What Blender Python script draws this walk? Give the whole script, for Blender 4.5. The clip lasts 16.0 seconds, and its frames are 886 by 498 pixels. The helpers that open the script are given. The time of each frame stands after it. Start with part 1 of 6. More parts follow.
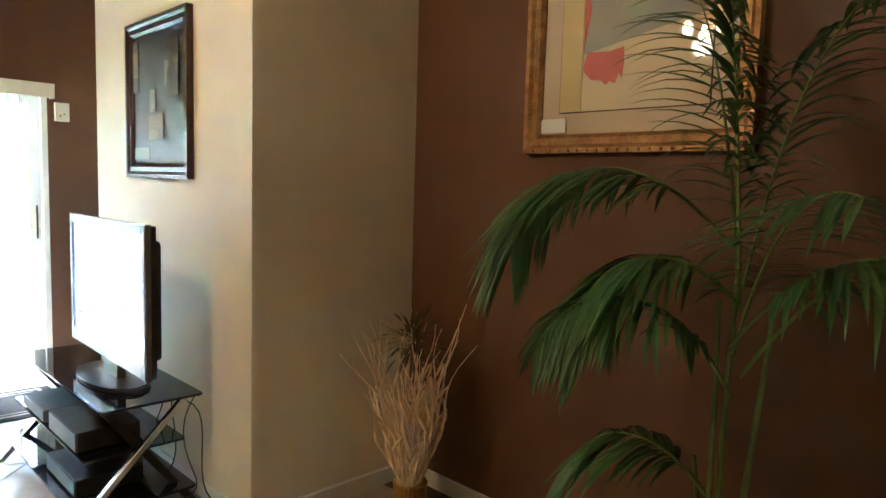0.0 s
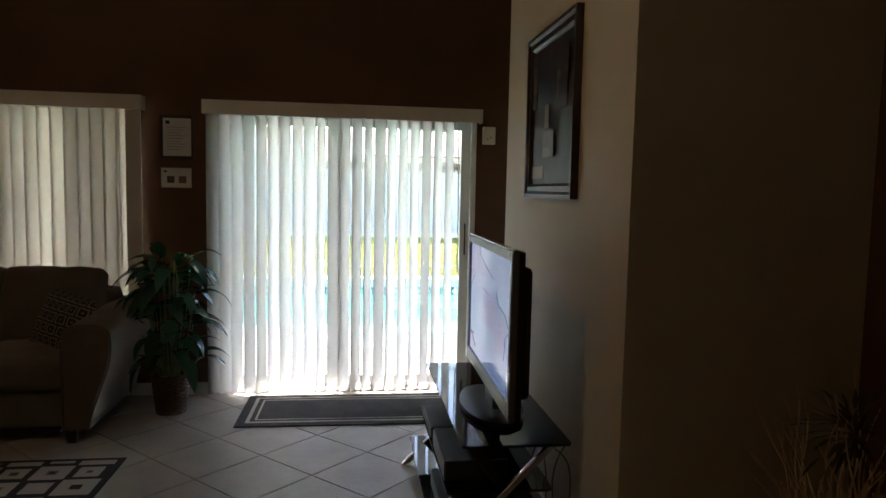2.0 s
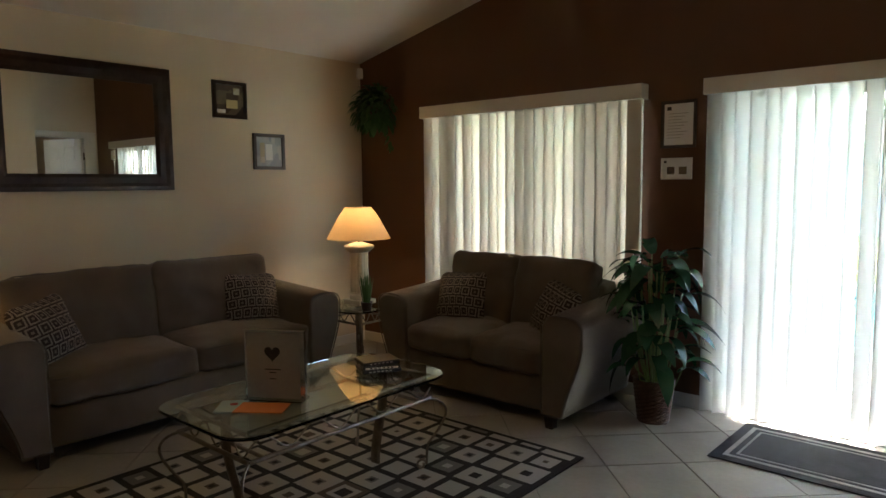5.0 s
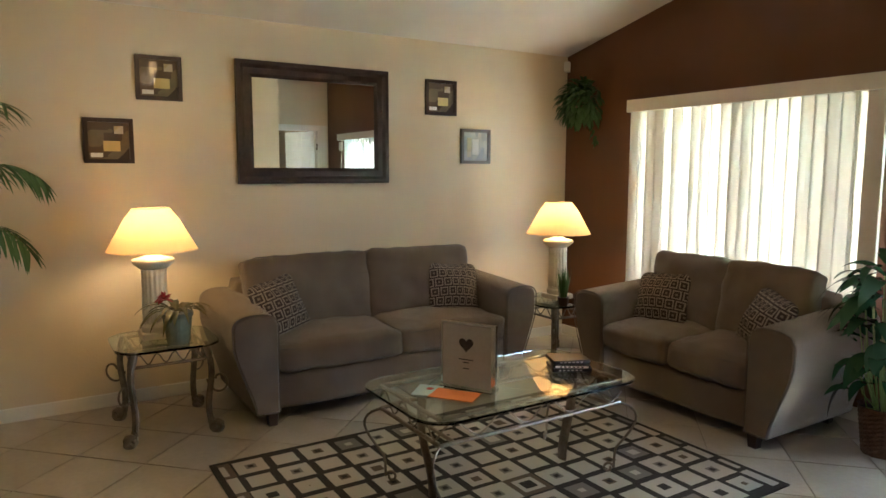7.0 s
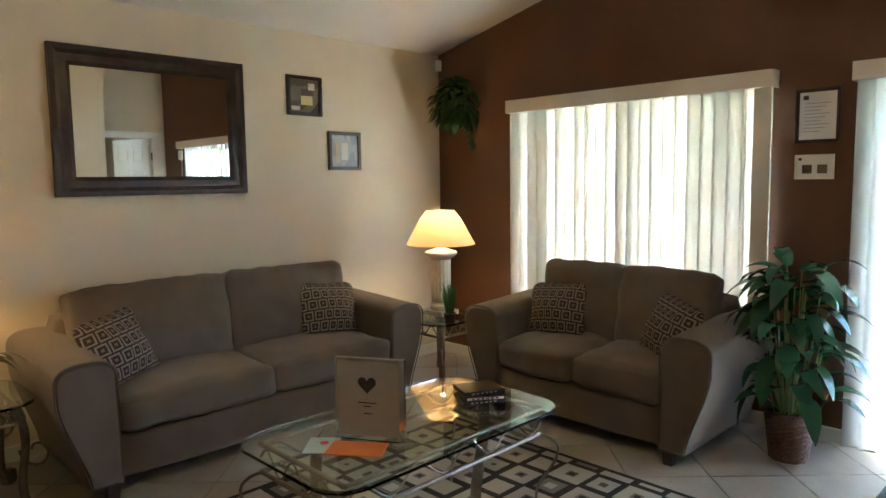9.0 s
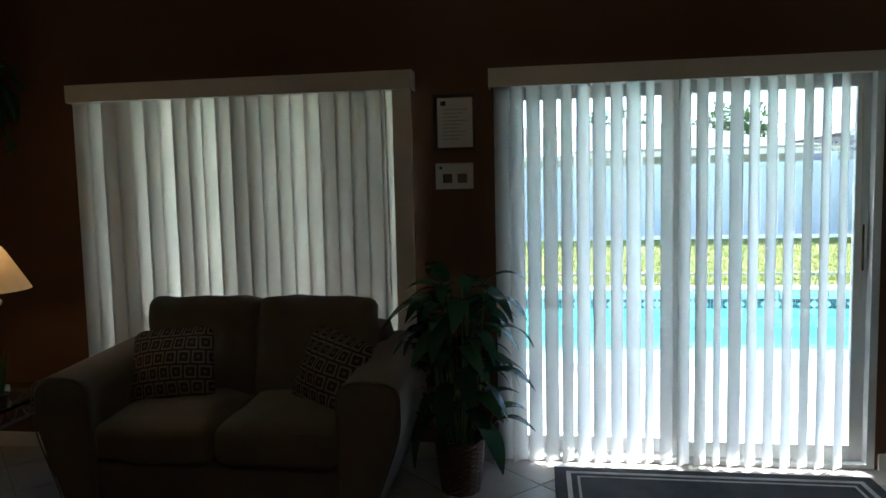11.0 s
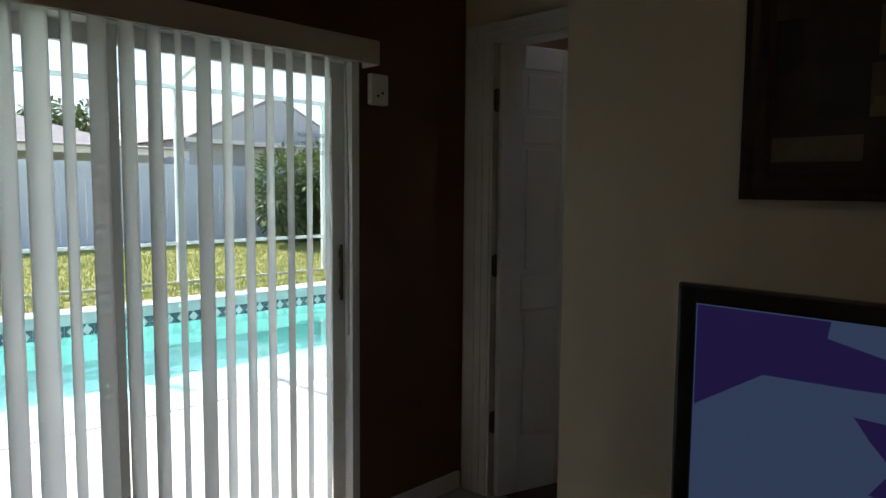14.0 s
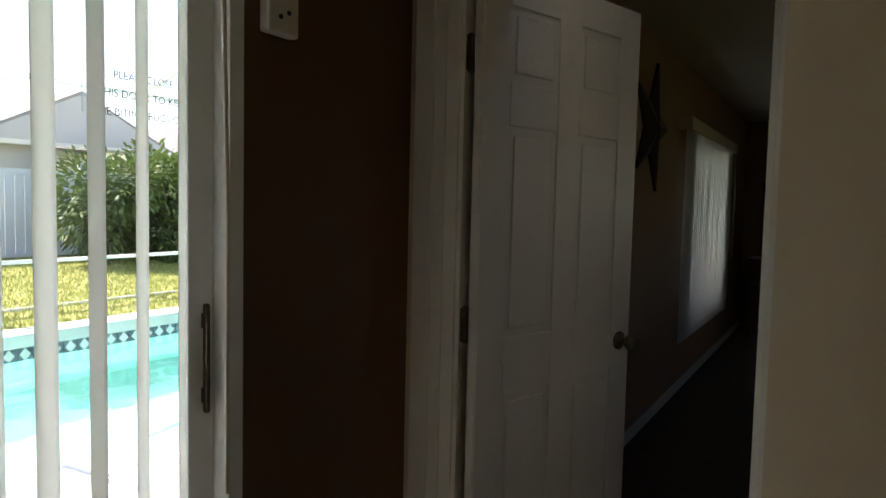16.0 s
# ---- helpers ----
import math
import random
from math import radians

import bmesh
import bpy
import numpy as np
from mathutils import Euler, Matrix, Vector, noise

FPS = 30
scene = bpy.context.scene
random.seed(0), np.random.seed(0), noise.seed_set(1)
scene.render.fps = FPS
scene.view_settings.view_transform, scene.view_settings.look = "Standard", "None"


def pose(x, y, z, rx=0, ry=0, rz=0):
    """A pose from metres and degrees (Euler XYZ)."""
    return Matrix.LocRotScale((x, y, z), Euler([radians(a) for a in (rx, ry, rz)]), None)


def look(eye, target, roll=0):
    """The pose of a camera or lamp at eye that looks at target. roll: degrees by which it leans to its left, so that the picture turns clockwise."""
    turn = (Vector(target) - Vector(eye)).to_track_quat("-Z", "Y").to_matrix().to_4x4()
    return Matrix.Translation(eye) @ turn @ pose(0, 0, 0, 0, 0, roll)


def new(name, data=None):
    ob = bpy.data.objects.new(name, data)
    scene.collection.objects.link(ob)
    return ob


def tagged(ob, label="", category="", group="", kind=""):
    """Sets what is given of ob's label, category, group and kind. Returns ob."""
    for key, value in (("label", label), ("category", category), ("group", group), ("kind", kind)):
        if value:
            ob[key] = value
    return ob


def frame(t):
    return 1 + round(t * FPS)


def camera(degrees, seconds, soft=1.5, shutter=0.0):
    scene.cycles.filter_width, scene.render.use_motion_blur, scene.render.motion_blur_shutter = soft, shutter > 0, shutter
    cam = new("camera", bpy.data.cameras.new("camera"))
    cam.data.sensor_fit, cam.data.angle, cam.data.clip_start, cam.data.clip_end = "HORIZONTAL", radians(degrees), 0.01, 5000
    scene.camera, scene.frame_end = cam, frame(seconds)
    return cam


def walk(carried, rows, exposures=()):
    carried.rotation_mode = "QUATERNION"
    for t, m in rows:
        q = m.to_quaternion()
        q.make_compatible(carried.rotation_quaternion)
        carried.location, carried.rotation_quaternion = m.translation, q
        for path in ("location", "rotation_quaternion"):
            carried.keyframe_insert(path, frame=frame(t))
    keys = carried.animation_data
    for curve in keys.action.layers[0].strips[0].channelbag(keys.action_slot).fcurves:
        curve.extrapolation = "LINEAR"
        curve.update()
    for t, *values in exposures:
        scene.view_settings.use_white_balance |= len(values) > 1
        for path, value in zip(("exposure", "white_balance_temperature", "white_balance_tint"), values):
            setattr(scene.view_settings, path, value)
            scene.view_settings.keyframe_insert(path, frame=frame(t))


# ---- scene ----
cam = camera(66.4, 16.0)
PATH = [
    (0, (0.53, -4.96, 1.375), (1.928, -3.543, 1.188), 1.7),
    (0.5, (0.555, -4.918, 1.399), (1.771, -3.346, 1.171), 1.5),
    (1, (0.707, -4.857, 1.393), (1.569, -3.063, 1.193), 1.2),
    (1.5, (0.851, -4.765, 1.386), (1.411, -2.853, 1.204), 1.2),
    (2, (0.954, -4.628, 1.391), (1.222, -2.654, 1.221), 1.2),
    (2.5, (1.042, -4.535, 1.397), (1.055, -2.542, 1.234), 1.2),
    (3, (1.178, -4.461, 1.393), (0.851, -2.495, 1.227), 0.3),
    (3.5, (1.265, -4.377, 1.391), (0.701, -2.467, 1.205), 0.2),
    (4, (1.301, -4.212, 1.38), (0.505, -2.388, 1.177), -0.5),
    (4.5, (1.351, -4.08, 1.371), (0.298, -2.389, 1.194), -0.7),
    (5, (1.425, -4.009, 1.364), (0.124, -2.502, 1.172), -0.5),
    (5.2, (1.441, -3.996, 1.361), (0.051, -2.572, 1.164), -0.6),
    (7.3, (1.496, -4.012, 1.43), (-0.195, -2.969, 1.199), 0.2),
    (7.5, (1.476, -4.018, 1.43), (-0.201, -2.953, 1.201), 0.3),
    (8, (1.346, -4.01, 1.425), (-0.271, -2.855, 1.2), 0.6),
    (8.2, (1.275, -3.992, 1.426), (-0.309, -2.791, 1.202), 0.2),
    (10.3, (0.477, -3.567, 1.335), (-0.325, -1.742, 1.174), -0.7),
    (10.5, (0.4, -3.517, 1.335), (-0.242, -1.63, 1.172), -0.7),
    (11, (0.198, -3.361, 1.36), (-0.063, -1.385, 1.195), -1.3),
    (11.5, (0.037, -3.278, 1.382), (0.296, -1.3, 1.233), -0.9),
    (12, (-0.057, -3.205, 1.384), (0.708, -1.362, 1.256), -0.8),
    (12.5, (-0.064, -3.022, 1.382), (1.003, -1.336, 1.249), -0.3),
    (13, (-0.047, -2.76, 1.376), (1.18, -1.188, 1.225), 0.5),
    (13.5, (0.009, -2.432, 1.399), (1.366, -0.973, 1.226), 0.6),
    (14, (0.146, -2.11, 1.388), (1.559, -0.705, 1.213), 0.5),
    (14.5, (0.263, -1.777, 1.38), (1.739, -0.437, 1.222), 0.9),
    (15, (0.406, -1.47, 1.398), (1.992, -0.26, 1.254), 1.1),
    (15.5, (0.622, -1.212, 1.388), (2.261, -0.076, 1.245), 0.7),
    (16, (0.832, -1.042, 1.374), (2.549, -0.025, 1.245), 1.3),
]
EXPO = [(0.0, 5.72, 5450, 11), (0.5, 5.62, 5600, 11), (0.9, 4.5, 6000, 13), (1.2, 3.5, 6300, 17), (1.5, 2.95, 6400, 20), (2.0, 2.42, 6350, 20), (2.5, 2.26, 6250, 20), (3.5, 2.25, 6300, 20), (5.0, 3.3, 6200, 15),
        (7.3, 4.78, 5950, 12), (8.2, 4.78, 5850, 12), (10.3, 3.3, 5300, 10), (11.0, 1.95, 5400, 10), (12.5, 1.15, 5900, 16), (14.5, 0.93, 6300, 18), (15.5, 1.07, 6450, 18), (16.0, 1.6, 6900, 20)]
LAMP_W, FAN_W = 0.27, 0.16
walk(cam, [(t, look(e, g, r)) for t, e, g, r in PATH], exposures=EXPO)

# ---- world, sun, lamps ----
world = bpy.data.worlds.new("sky")
scene.world = world
world.use_nodes = True
wn = world.node_tree.nodes
sky = wn.new("ShaderNodeTexSky")
sky.sky_type, sky.sun_disc = "NISHITA", False
SUN_TO = Vector((-0.32, 0.72, 0.98)).normalized()
sky.sun_elevation = math.asin(SUN_TO.z)
sky.sun_rotation = math.atan2(SUN_TO.x, SUN_TO.y)
wn["Background"].inputs["Strength"].default_value = 0.15
world.node_tree.links.new(sky.outputs[0], wn["Background"].inputs["Color"])


def lamp(name, kind, m, power, colour=(1, 1, 1), size=0.05):
    d = bpy.data.lights.new(name, kind)
    d.energy, d.color = power, colour
    if kind == "SUN":
        d.angle = radians(0.6)
    elif kind == "AREA":
        d.size = size
    else:
        d.shadow_soft_size = size
    ob = new(name, d)
    ob.matrix_world = m
    return ob


lamp("sun", "SUN", look(SUN_TO * 30, (0, 0, 0)), 5.0, (1.0, 0.95, 0.86))
WARM = (1.0, 0.64, 0.28)

# ---- materials ----


class Mat:
    """A node material with short ways to write its nodes."""

    def __init__(self, name, rough=0.6, metal=0.0, colour=(0.5, 0.5, 0.5)):
        self.m = bpy.data.materials.new(name)
        self.m.use_nodes = True
        self.t = self.m.node_tree
        self.b = self.t.nodes["Principled BSDF"]
        self.out = self.t.nodes["Material Output"]
        self.b.inputs["Roughness"].default_value = rough
        self.b.inputs["Metallic"].default_value = metal
        self.b.inputs["Base Color"].default_value = (*colour, 1)

    def node(self, kind, **sockets):
        n = self.t.nodes.new(kind)
        for k, v in sockets.items():
            self.put(n.inputs[int(k[1:]) if k[0] == "i" and k[1:].isdigit() else k.replace("_", " ")], v)
        return n

    def put(self, socket, v):
        if hasattr(v, "is_linked"):
            self.t.links.new(v, socket)
        elif isinstance(v, tuple) and len(v) == 3 and socket.type == "RGBA":
            socket.default_value = (*v, 1)
        else:
            socket.default_value = v

    def coord(self, which="Object"):
        return self.node("ShaderNodeTexCoord").outputs[which]

    def noise(self, scale, detail=4, vec=None, rough=0.55):
        n = self.node("ShaderNodeTexNoise", Scale=scale, Detail=detail, Roughness=rough)
        self.t.links.new(vec if vec else self.coord(), n.inputs["Vector"])
        return n.outputs[0]

    def math(self, op, a, b=0.0):
        n = self.node("ShaderNodeMath", i0=a, i1=b)
        n.operation = op
        return n.outputs[0]

    def mix(self, f, a, b, mode="MIX"):
        n = self.t.nodes.new("ShaderNodeMix")
        n.data_type, n.blend_type = "RGBA", mode
        self.put(n.inputs[0], f), self.put(n.inputs[6], a), self.put(n.inputs[7], b)
        return n.outputs[2]

    def ramp(self, f, lo, hi):
        n = self.node("ShaderNodeMapRange", i0=f, i1=lo, i2=hi)
        return n.outputs[0]

    def colour(self, c):
        self.put(self.b.inputs["Base Color"], c)
        return self

    def bump(self, h, strength=0.2, distance=0.01):
        n = self.node("ShaderNodeBump", Strength=strength, Distance=distance, Height=h)
        self.t.links.new(n.outputs[0], self.b.inputs["Normal"])
        return self

    def rough(self, v):
        self.put(self.b.inputs["Roughness"], v)
        return self


def varied(name, a, b, scale=6.0, fine=90.0, rough=0.6, metal=0.0, bump=0.15, dist=0.004):
    """Two tones that change at a large and a fine scale, with fine relief."""
    m = Mat(name, rough, metal)
    big, small = m.noise(scale, 3), m.noise(fine, 5)
    f = m.math("ADD", m.math("MULTIPLY", big, 0.65), m.math("MULTIPLY", small, 0.35))
    m.colour(m.mix(m.ramp(f, 0.35, 0.65), a, b))
    m.bump(small, bump, dist)
    return m.m


def wall_paint(name, a, b):
    m = Mat(name, 0.62)
    m.colour(m.mix(m.ramp(m.noise(1.3, 3), 0.3, 0.7), a, b))
    knock = m.node("ShaderNodeTexVoronoi", Scale=55.0)
    m.t.links.new(m.coord(), knock.inputs["Vector"])
    m.bump(m.math("ADD", m.noise(70, 4), m.math("MULTIPLY", knock.outputs[0], 0.4)), 0.16, 0.004)
    return m.m


CREAM = wall_paint("cream wall paint", (0.66, 0.56, 0.40), (0.72, 0.62, 0.45))
BROWN = wall_paint("chocolate wall paint", (0.110, 0.044, 0.014), (0.130, 0.052, 0.018))
WHITE_CEIL = wall_paint("white ceiling paint", (0.74, 0.71, 0.65), (0.80, 0.77, 0.72))
TAN = wall_paint("tan bedroom paint", (0.34, 0.22, 0.13), (0.38, 0.25, 0.15))
STUCCO = wall_paint("outer stucco", (0.6, 0.55, 0.47), (0.68, 0.63, 0.55))
TRIM = varied("white trim paint", (0.70, 0.68, 0.62), (0.78, 0.76, 0.70), 3, 60, 0.35, 0, 0.05)
VALANCE = varied("ivory valance vinyl", (0.66, 0.60, 0.50), (0.72, 0.66, 0.56), 3, 60, 0.4, 0, 0.05)
ALU = varied("white painted aluminium", (0.66, 0.66, 0.63), (0.74, 0.74, 0.71), 3, 60, 0.35, 0, 0.04)
BRONZE = varied("dark bronze metal", (0.05, 0.035, 0.025), (0.10, 0.075, 0.05), 20, 120, 0.4, 0.8)
IRON = varied("brushed pewter iron", (0.16, 0.13, 0.10), (0.30, 0.26, 0.21), 14, 110, 0.42, 0.85, 0.3)
CHROME = varied("polished steel", (0.62, 0.62, 0.62), (0.72, 0.72, 0.72), 10, 80, 0.16, 1.0, 0.03)
BLACK = varied("black plastic", (0.012, 0.012, 0.013), (0.022, 0.022, 0.023), 10, 150, 0.28, 0, 0.05)
MATT_BLACK = varied("matt black plastic", (0.015, 0.015, 0.015), (0.03, 0.03, 0.03), 10, 150, 0.6, 0, 0.05)
FOOTWOOD = varied("espresso wood", (0.025, 0.013, 0.008), (0.05, 0.028, 0.018), 9, 70, 0.4)
FRAMEWOOD = varied("dark walnut frame", (0.028, 0.014, 0.009), (0.055, 0.03, 0.02), 12, 90, 0.34)
GILT = varied("bronzed gilt frame", (0.22, 0.10, 0.03), (0.45, 0.25, 0.09), 25, 120, 0.42, 0.55, 0.4)
PAPER = varied("white paper", (0.72, 0.71, 0.68), (0.78, 0.77, 0.74), 3, 60, 0.7, 0, 0.03)
CERAMIC = varied("ivory plaster ceramic", (0.66, 0.60, 0.47), (0.74, 0.68, 0.55), 8, 60, 0.5, 0, 0.2)
WICKER = varied("brown wicker", (0.07, 0.035, 0.02), (0.16, 0.085, 0.05), 30, 160, 0.6, 0, 0.6, 0.01)
SOIL = varied("dark soil", (0.02, 0.014, 0.01), (0.05, 0.035, 0.025), 30, 120, 0.9, 0, 0.6, 0.01)
TWIG = varied("dry straw twig", (0.70, 0.50, 0.28), (0.86, 0.68, 0.44), 12, 90, 0.8)
YELLOW = varied("ochre glazed vase", (0.38, 0.20, 0.03), (0.52, 0.30, 0.06), 9, 60, 0.35)
CARPET = varied("dark brown carpet", (0.07, 0.045, 0.03), (0.12, 0.08, 0.055), 14, 260, 0.95, 0, 0.8, 0.01)
GROUT = varied("grey grout", (0.25, 0.225, 0.19), (0.31, 0.28, 0.24), 8, 120, 0.9)
CONCRETE = varied("pale patio concrete", (0.70, 0.68, 0.63), (0.80, 0.78, 0.73), 2, 40, 0.85, 0, 0.3)
FENCE = varied("white vinyl fence", (0.62, 0.66, 0.72), (0.70, 0.74, 0.80), 1, 20, 0.5, 0, 0.05)
ROOF = varied("grey roof shingle", (0.24, 0.23, 0.22), (0.36, 0.34, 0.32), 3, 30, 0.9, 0, 0.5, 0.03)
HOUSE = varied("grey white house wall", (0.46, 0.46, 0.46), (0.54, 0.54, 0.53), 1, 12, 0.8, 0, 0.1)
DARKGLASS = varied("dark far window", (0.03, 0.035, 0.04), (0.06, 0.07, 0.08), 2, 20, 0.1, 0, 0.0)
PLASTER = varied("aqua pool plaster", (0.36, 0.72, 0.67), (0.44, 0.78, 0.72), 1.2, 20, 0.6)
COPING = varied("grey pool coping", (0.40, 0.44, 0.44), (0.52, 0.55, 0.54), 3, 40, 0.8)
TILEBLUE = varied("navy pool tile", (0.03, 0.06, 0.09), (0.06, 0.10, 0.13), 6, 60, 0.25)
TILEPALE = varied("pale pool tile", (0.45, 0.50, 0.50), (0.55, 0.60, 0.60), 6, 60, 0.25)
CHARCOAL = varied("charcoal mat pile", (0.028, 0.028, 0.032), (0.055, 0.055, 0.062), 12, 300, 0.95, 0, 0.6, 0.006)
MATGREY = varied("light grey mat pile", (0.38, 0.37, 0.35), (0.50, 0.49, 0.47), 12, 300, 0.95, 0, 0.6, 0.006)
ORANGE = varied("orange brochure", (0.75, 0.19, 0.03), (0.85, 0.25, 0.05), 6, 60, 0.35, 0, 0.02)
RED = varied("red print", (0.45, 0.03, 0.03), (0.6, 0.05, 0.05), 9, 60, 0.5, 0, 0.02)
INK = varied("dark ink", (0.02, 0.015, 0.015), (0.05, 0.035, 0.03), 30, 60, 0.6, 0, 0.02)
TEALPRINT = varied("pale teal print", (0.45, 0.62, 0.60), (0.55, 0.70, 0.67), 9, 60, 0.4, 0, 0.02)
GREYPRINT = varied("warm grey page", (0.36, 0.33, 0.29), (0.42, 0.39, 0.35), 3, 60, 0.5, 0, 0.02)
RIM = varied("smoky clear rim", (0.20, 0.20, 0.21), (0.30, 0.30, 0.31), 6, 60, 0.18, 0.5, 0.02)
BRASS = varied("aged brass", (0.10, 0.08, 0.055), (0.18, 0.145, 0.10), 15, 90, 0.4, 0.9)


def fabric(name, a, b):
    m = Mat(name, 0.9)
    co = m.coord()
    w = m.noise(420, 2, co)
    nap = m.noise(5, 4, co)
    m.colour(m.mix(m.ramp(m.math("ADD", m.math("MULTIPLY", nap, 0.7), m.math("MULTIPLY", w, 0.3)), 0.35, 0.65), a, b))
    m.bump(m.math("ADD", w, m.math("MULTIPLY", m.noise(11, 4, co), 1.6)), 0.45, 0.008)
    m.b.inputs["Sheen Weight"].default_value = 0.25
    return m.m


TAUPE = fabric("taupe microfibre", (0.128, 0.094, 0.062), (0.172, 0.128, 0.088))
PIPING = fabric("dark taupe piping", (0.10, 0.078, 0.060), (0.13, 0.102, 0.078))


def pillow_cloth():
    """Dark cloth woven with staggered pale squares, each with a small heart."""
    m = Mat("woven squares cushion cloth", 0.85)
    sp = m.node("ShaderNodeSeparateXYZ", Vector=m.coord("Object"))
    v = m.math("ADD", m.math("DIVIDE", sp.outputs[2], 0.066), 20.0)
    odd = m.math("MULTIPLY", m.math("MODULO", m.math("FLOOR", v), 2.0), 0.5)
    u = m.math("ADD", m.math("ADD", m.math("DIVIDE", sp.outputs[0], 0.052), 20.0), odd)
    fu, fv = [m.math("ABSOLUTE", m.math("SUBTRACT", m.math("FRACT", q), 0.5)) for q in (u, v)]
    d = m.math("MULTIPLY", m.math("MAXIMUM", fu, fv), 2.0)
    d = m.math("ADD", d, m.math("MULTIPLY", m.math("SUBTRACT", m.noise(260, 2), 0.5), 0.25))
    ring = m.math("MULTIPLY", m.math("GREATER_THAN", d, 0.60), m.math("LESS_THAN", d, 0.86))
    heart = m.math("LESS_THAN", d, 0.22)
    dark = m.mix(m.noise(9, 3), (0.022, 0.014, 0.012), (0.05, 0.032, 0.025))
    c = m.mix(m.math("MULTIPLY", ring, 0.9), dark, (0.34, 0.29, 0.23))
    c = m.mix(m.math("MULTIPLY", heart, 0.8), c, (0.26, 0.22, 0.17))
    m.colour(m.mix(m.math("MULTIPLY", m.noise(300, 2), 0.3), c, (0.10, 0.07, 0.055)))
    m.bump(m.noise(380, 2), 0.35, 0.004)
    return m.m


PILLOW = pillow_cloth()


def rug_pile():
    """Squares in squares: pale and dark cells by turns, ring widths and tones by chance from cell to cell."""
    m = Mat("geometric rug pile", 0.95)
    sep = m.node("ShaderNodeSeparateXYZ", Vector=m.coord("Object"))
    cell = 0.17
    u, v = m.math("DIVIDE", sep.outputs[0], cell), m.math("DIVIDE", sep.outputs[1], cell)
    u, v = m.math("ADD", u, 0.5), v
    iu, iv = m.math("FLOOR", u), m.math("FLOOR", v)
    fu, fv = m.math("ABSOLUTE", m.math("SUBTRACT", m.math("FRACT", u), 0.5)), m.math("ABSOLUTE", m.math("SUBTRACT", m.math("FRACT", v), 0.5))
    d = m.math("MULTIPLY", m.math("MAXIMUM", fu, fv), 2.0)
    d = m.math("ADD", d, m.math("MULTIPLY", m.math("SUBTRACT", m.noise(120, 2), 0.5), 0.10))
    par = m.math("ABSOLUTE", m.math("MODULO", m.math("ADD", iu, iv), 2.0))
    odd = m.math("GREATER_THAN", par, 0.5)
    wn_ = m.node("ShaderNodeTexWhiteNoise")
    wn_.noise_dimensions = "3D"
    cv = m.node("ShaderNodeCombineXYZ", X=iu, Y=iv, Z=0.37)
    m.t.links.new(cv.outputs[0], wn_.inputs["Vector"])
    r1 = wn_.outputs[0]
    sep2 = m.node("ShaderNodeSeparateColor", Color=wn_.outputs[1])
    r2, r3 = sep2.outputs[0], sep2.outputs[2]
    cream, black, grey, brown = (0.44, 0.41, 0.36), (0.012, 0.011, 0.011), (0.17, 0.16, 0.145), (0.10, 0.075, 0.05)
    tone = m.mix(m.math("GREATER_THAN", r2, 0.55), grey, brown)
    tone = m.mix(m.math("GREATER_THAN", r2, 0.82), tone, black)
    # pale cell: cream field with a small dark heart
    pale = m.mix(m.math("GREATER_THAN", d, 0.30), m.mix(m.math("LESS_THAN", d, 0.16), tone, black), cream)
    pale = m.mix(m.math("GREATER_THAN", d, m.math("ADD", 0.84, m.math("MULTIPLY", r3, 0.16))), pale, black)
    # dark cell: dark ring, pale or grey middle, heart
    mid = m.mix(m.math("GREATER_THAN", r1, 0.22), grey, cream)
    heart = m.mix(m.math("LESS_THAN", d, m.math("MULTIPLY", r3, 0.42)), mid, m.mix(m.math("GREATER_THAN", r1, 0.7), cream, tone))
    ring = m.mix(m.math("GREATER_THAN", r2, 0.90), black, brown)
    dark = m.mix(m.math("GREATER_THAN", d, 0.68), heart, ring)
    col = m.mix(odd, pale, dark)
    edge_x = m.math("GREATER_THAN", m.math("ABSOLUTE", sep.outputs[0]), 0.765)
    edge_y = m.math("GREATER_THAN", m.math("ABSOLUTE", sep.outputs[1]), 1.075)
    col = m.mix(m.math("MAXIMUM", edge_x, edge_y), col, black)
    m.colour(m.mix(m.math("MULTIPLY", m.noise(500, 2), 0.12), col, (0.2, 0.18, 0.15)))
    m.bump(m.noise(520, 2), 0.6, 0.006)
    return m.m


def floor_tile():
    m = Mat("glazed ceramic tile", 0.3)
    rnd = m.node("ShaderNodeObjectInfo").outputs["Random"]
    geo = m.node("ShaderNodeNewGeometry").outputs["Position"]
    f = m.math("ADD", m.math("MULTIPLY", m.noise(3.0, 5, geo), 0.7), m.math("MULTIPLY", m.noise(40, 4, geo), 0.3))
    col = m.mix(m.ramp(f, 0.35, 0.68), (0.34, 0.31, 0.26), (0.45, 0.415, 0.36))
    m.colour(m.mix(m.math("MULTIPLY", rnd, 0.22), col, (0.32, 0.285, 0.235)))
    m.rough(m.ramp(m.noise(9, 4, geo), -0.9, 2.6))
    m.b.inputs["Specular IOR Level"].default_value = 0.45
    m.bump(m.noise(6, 3, geo), 0.05, 0.01)
    return m.m


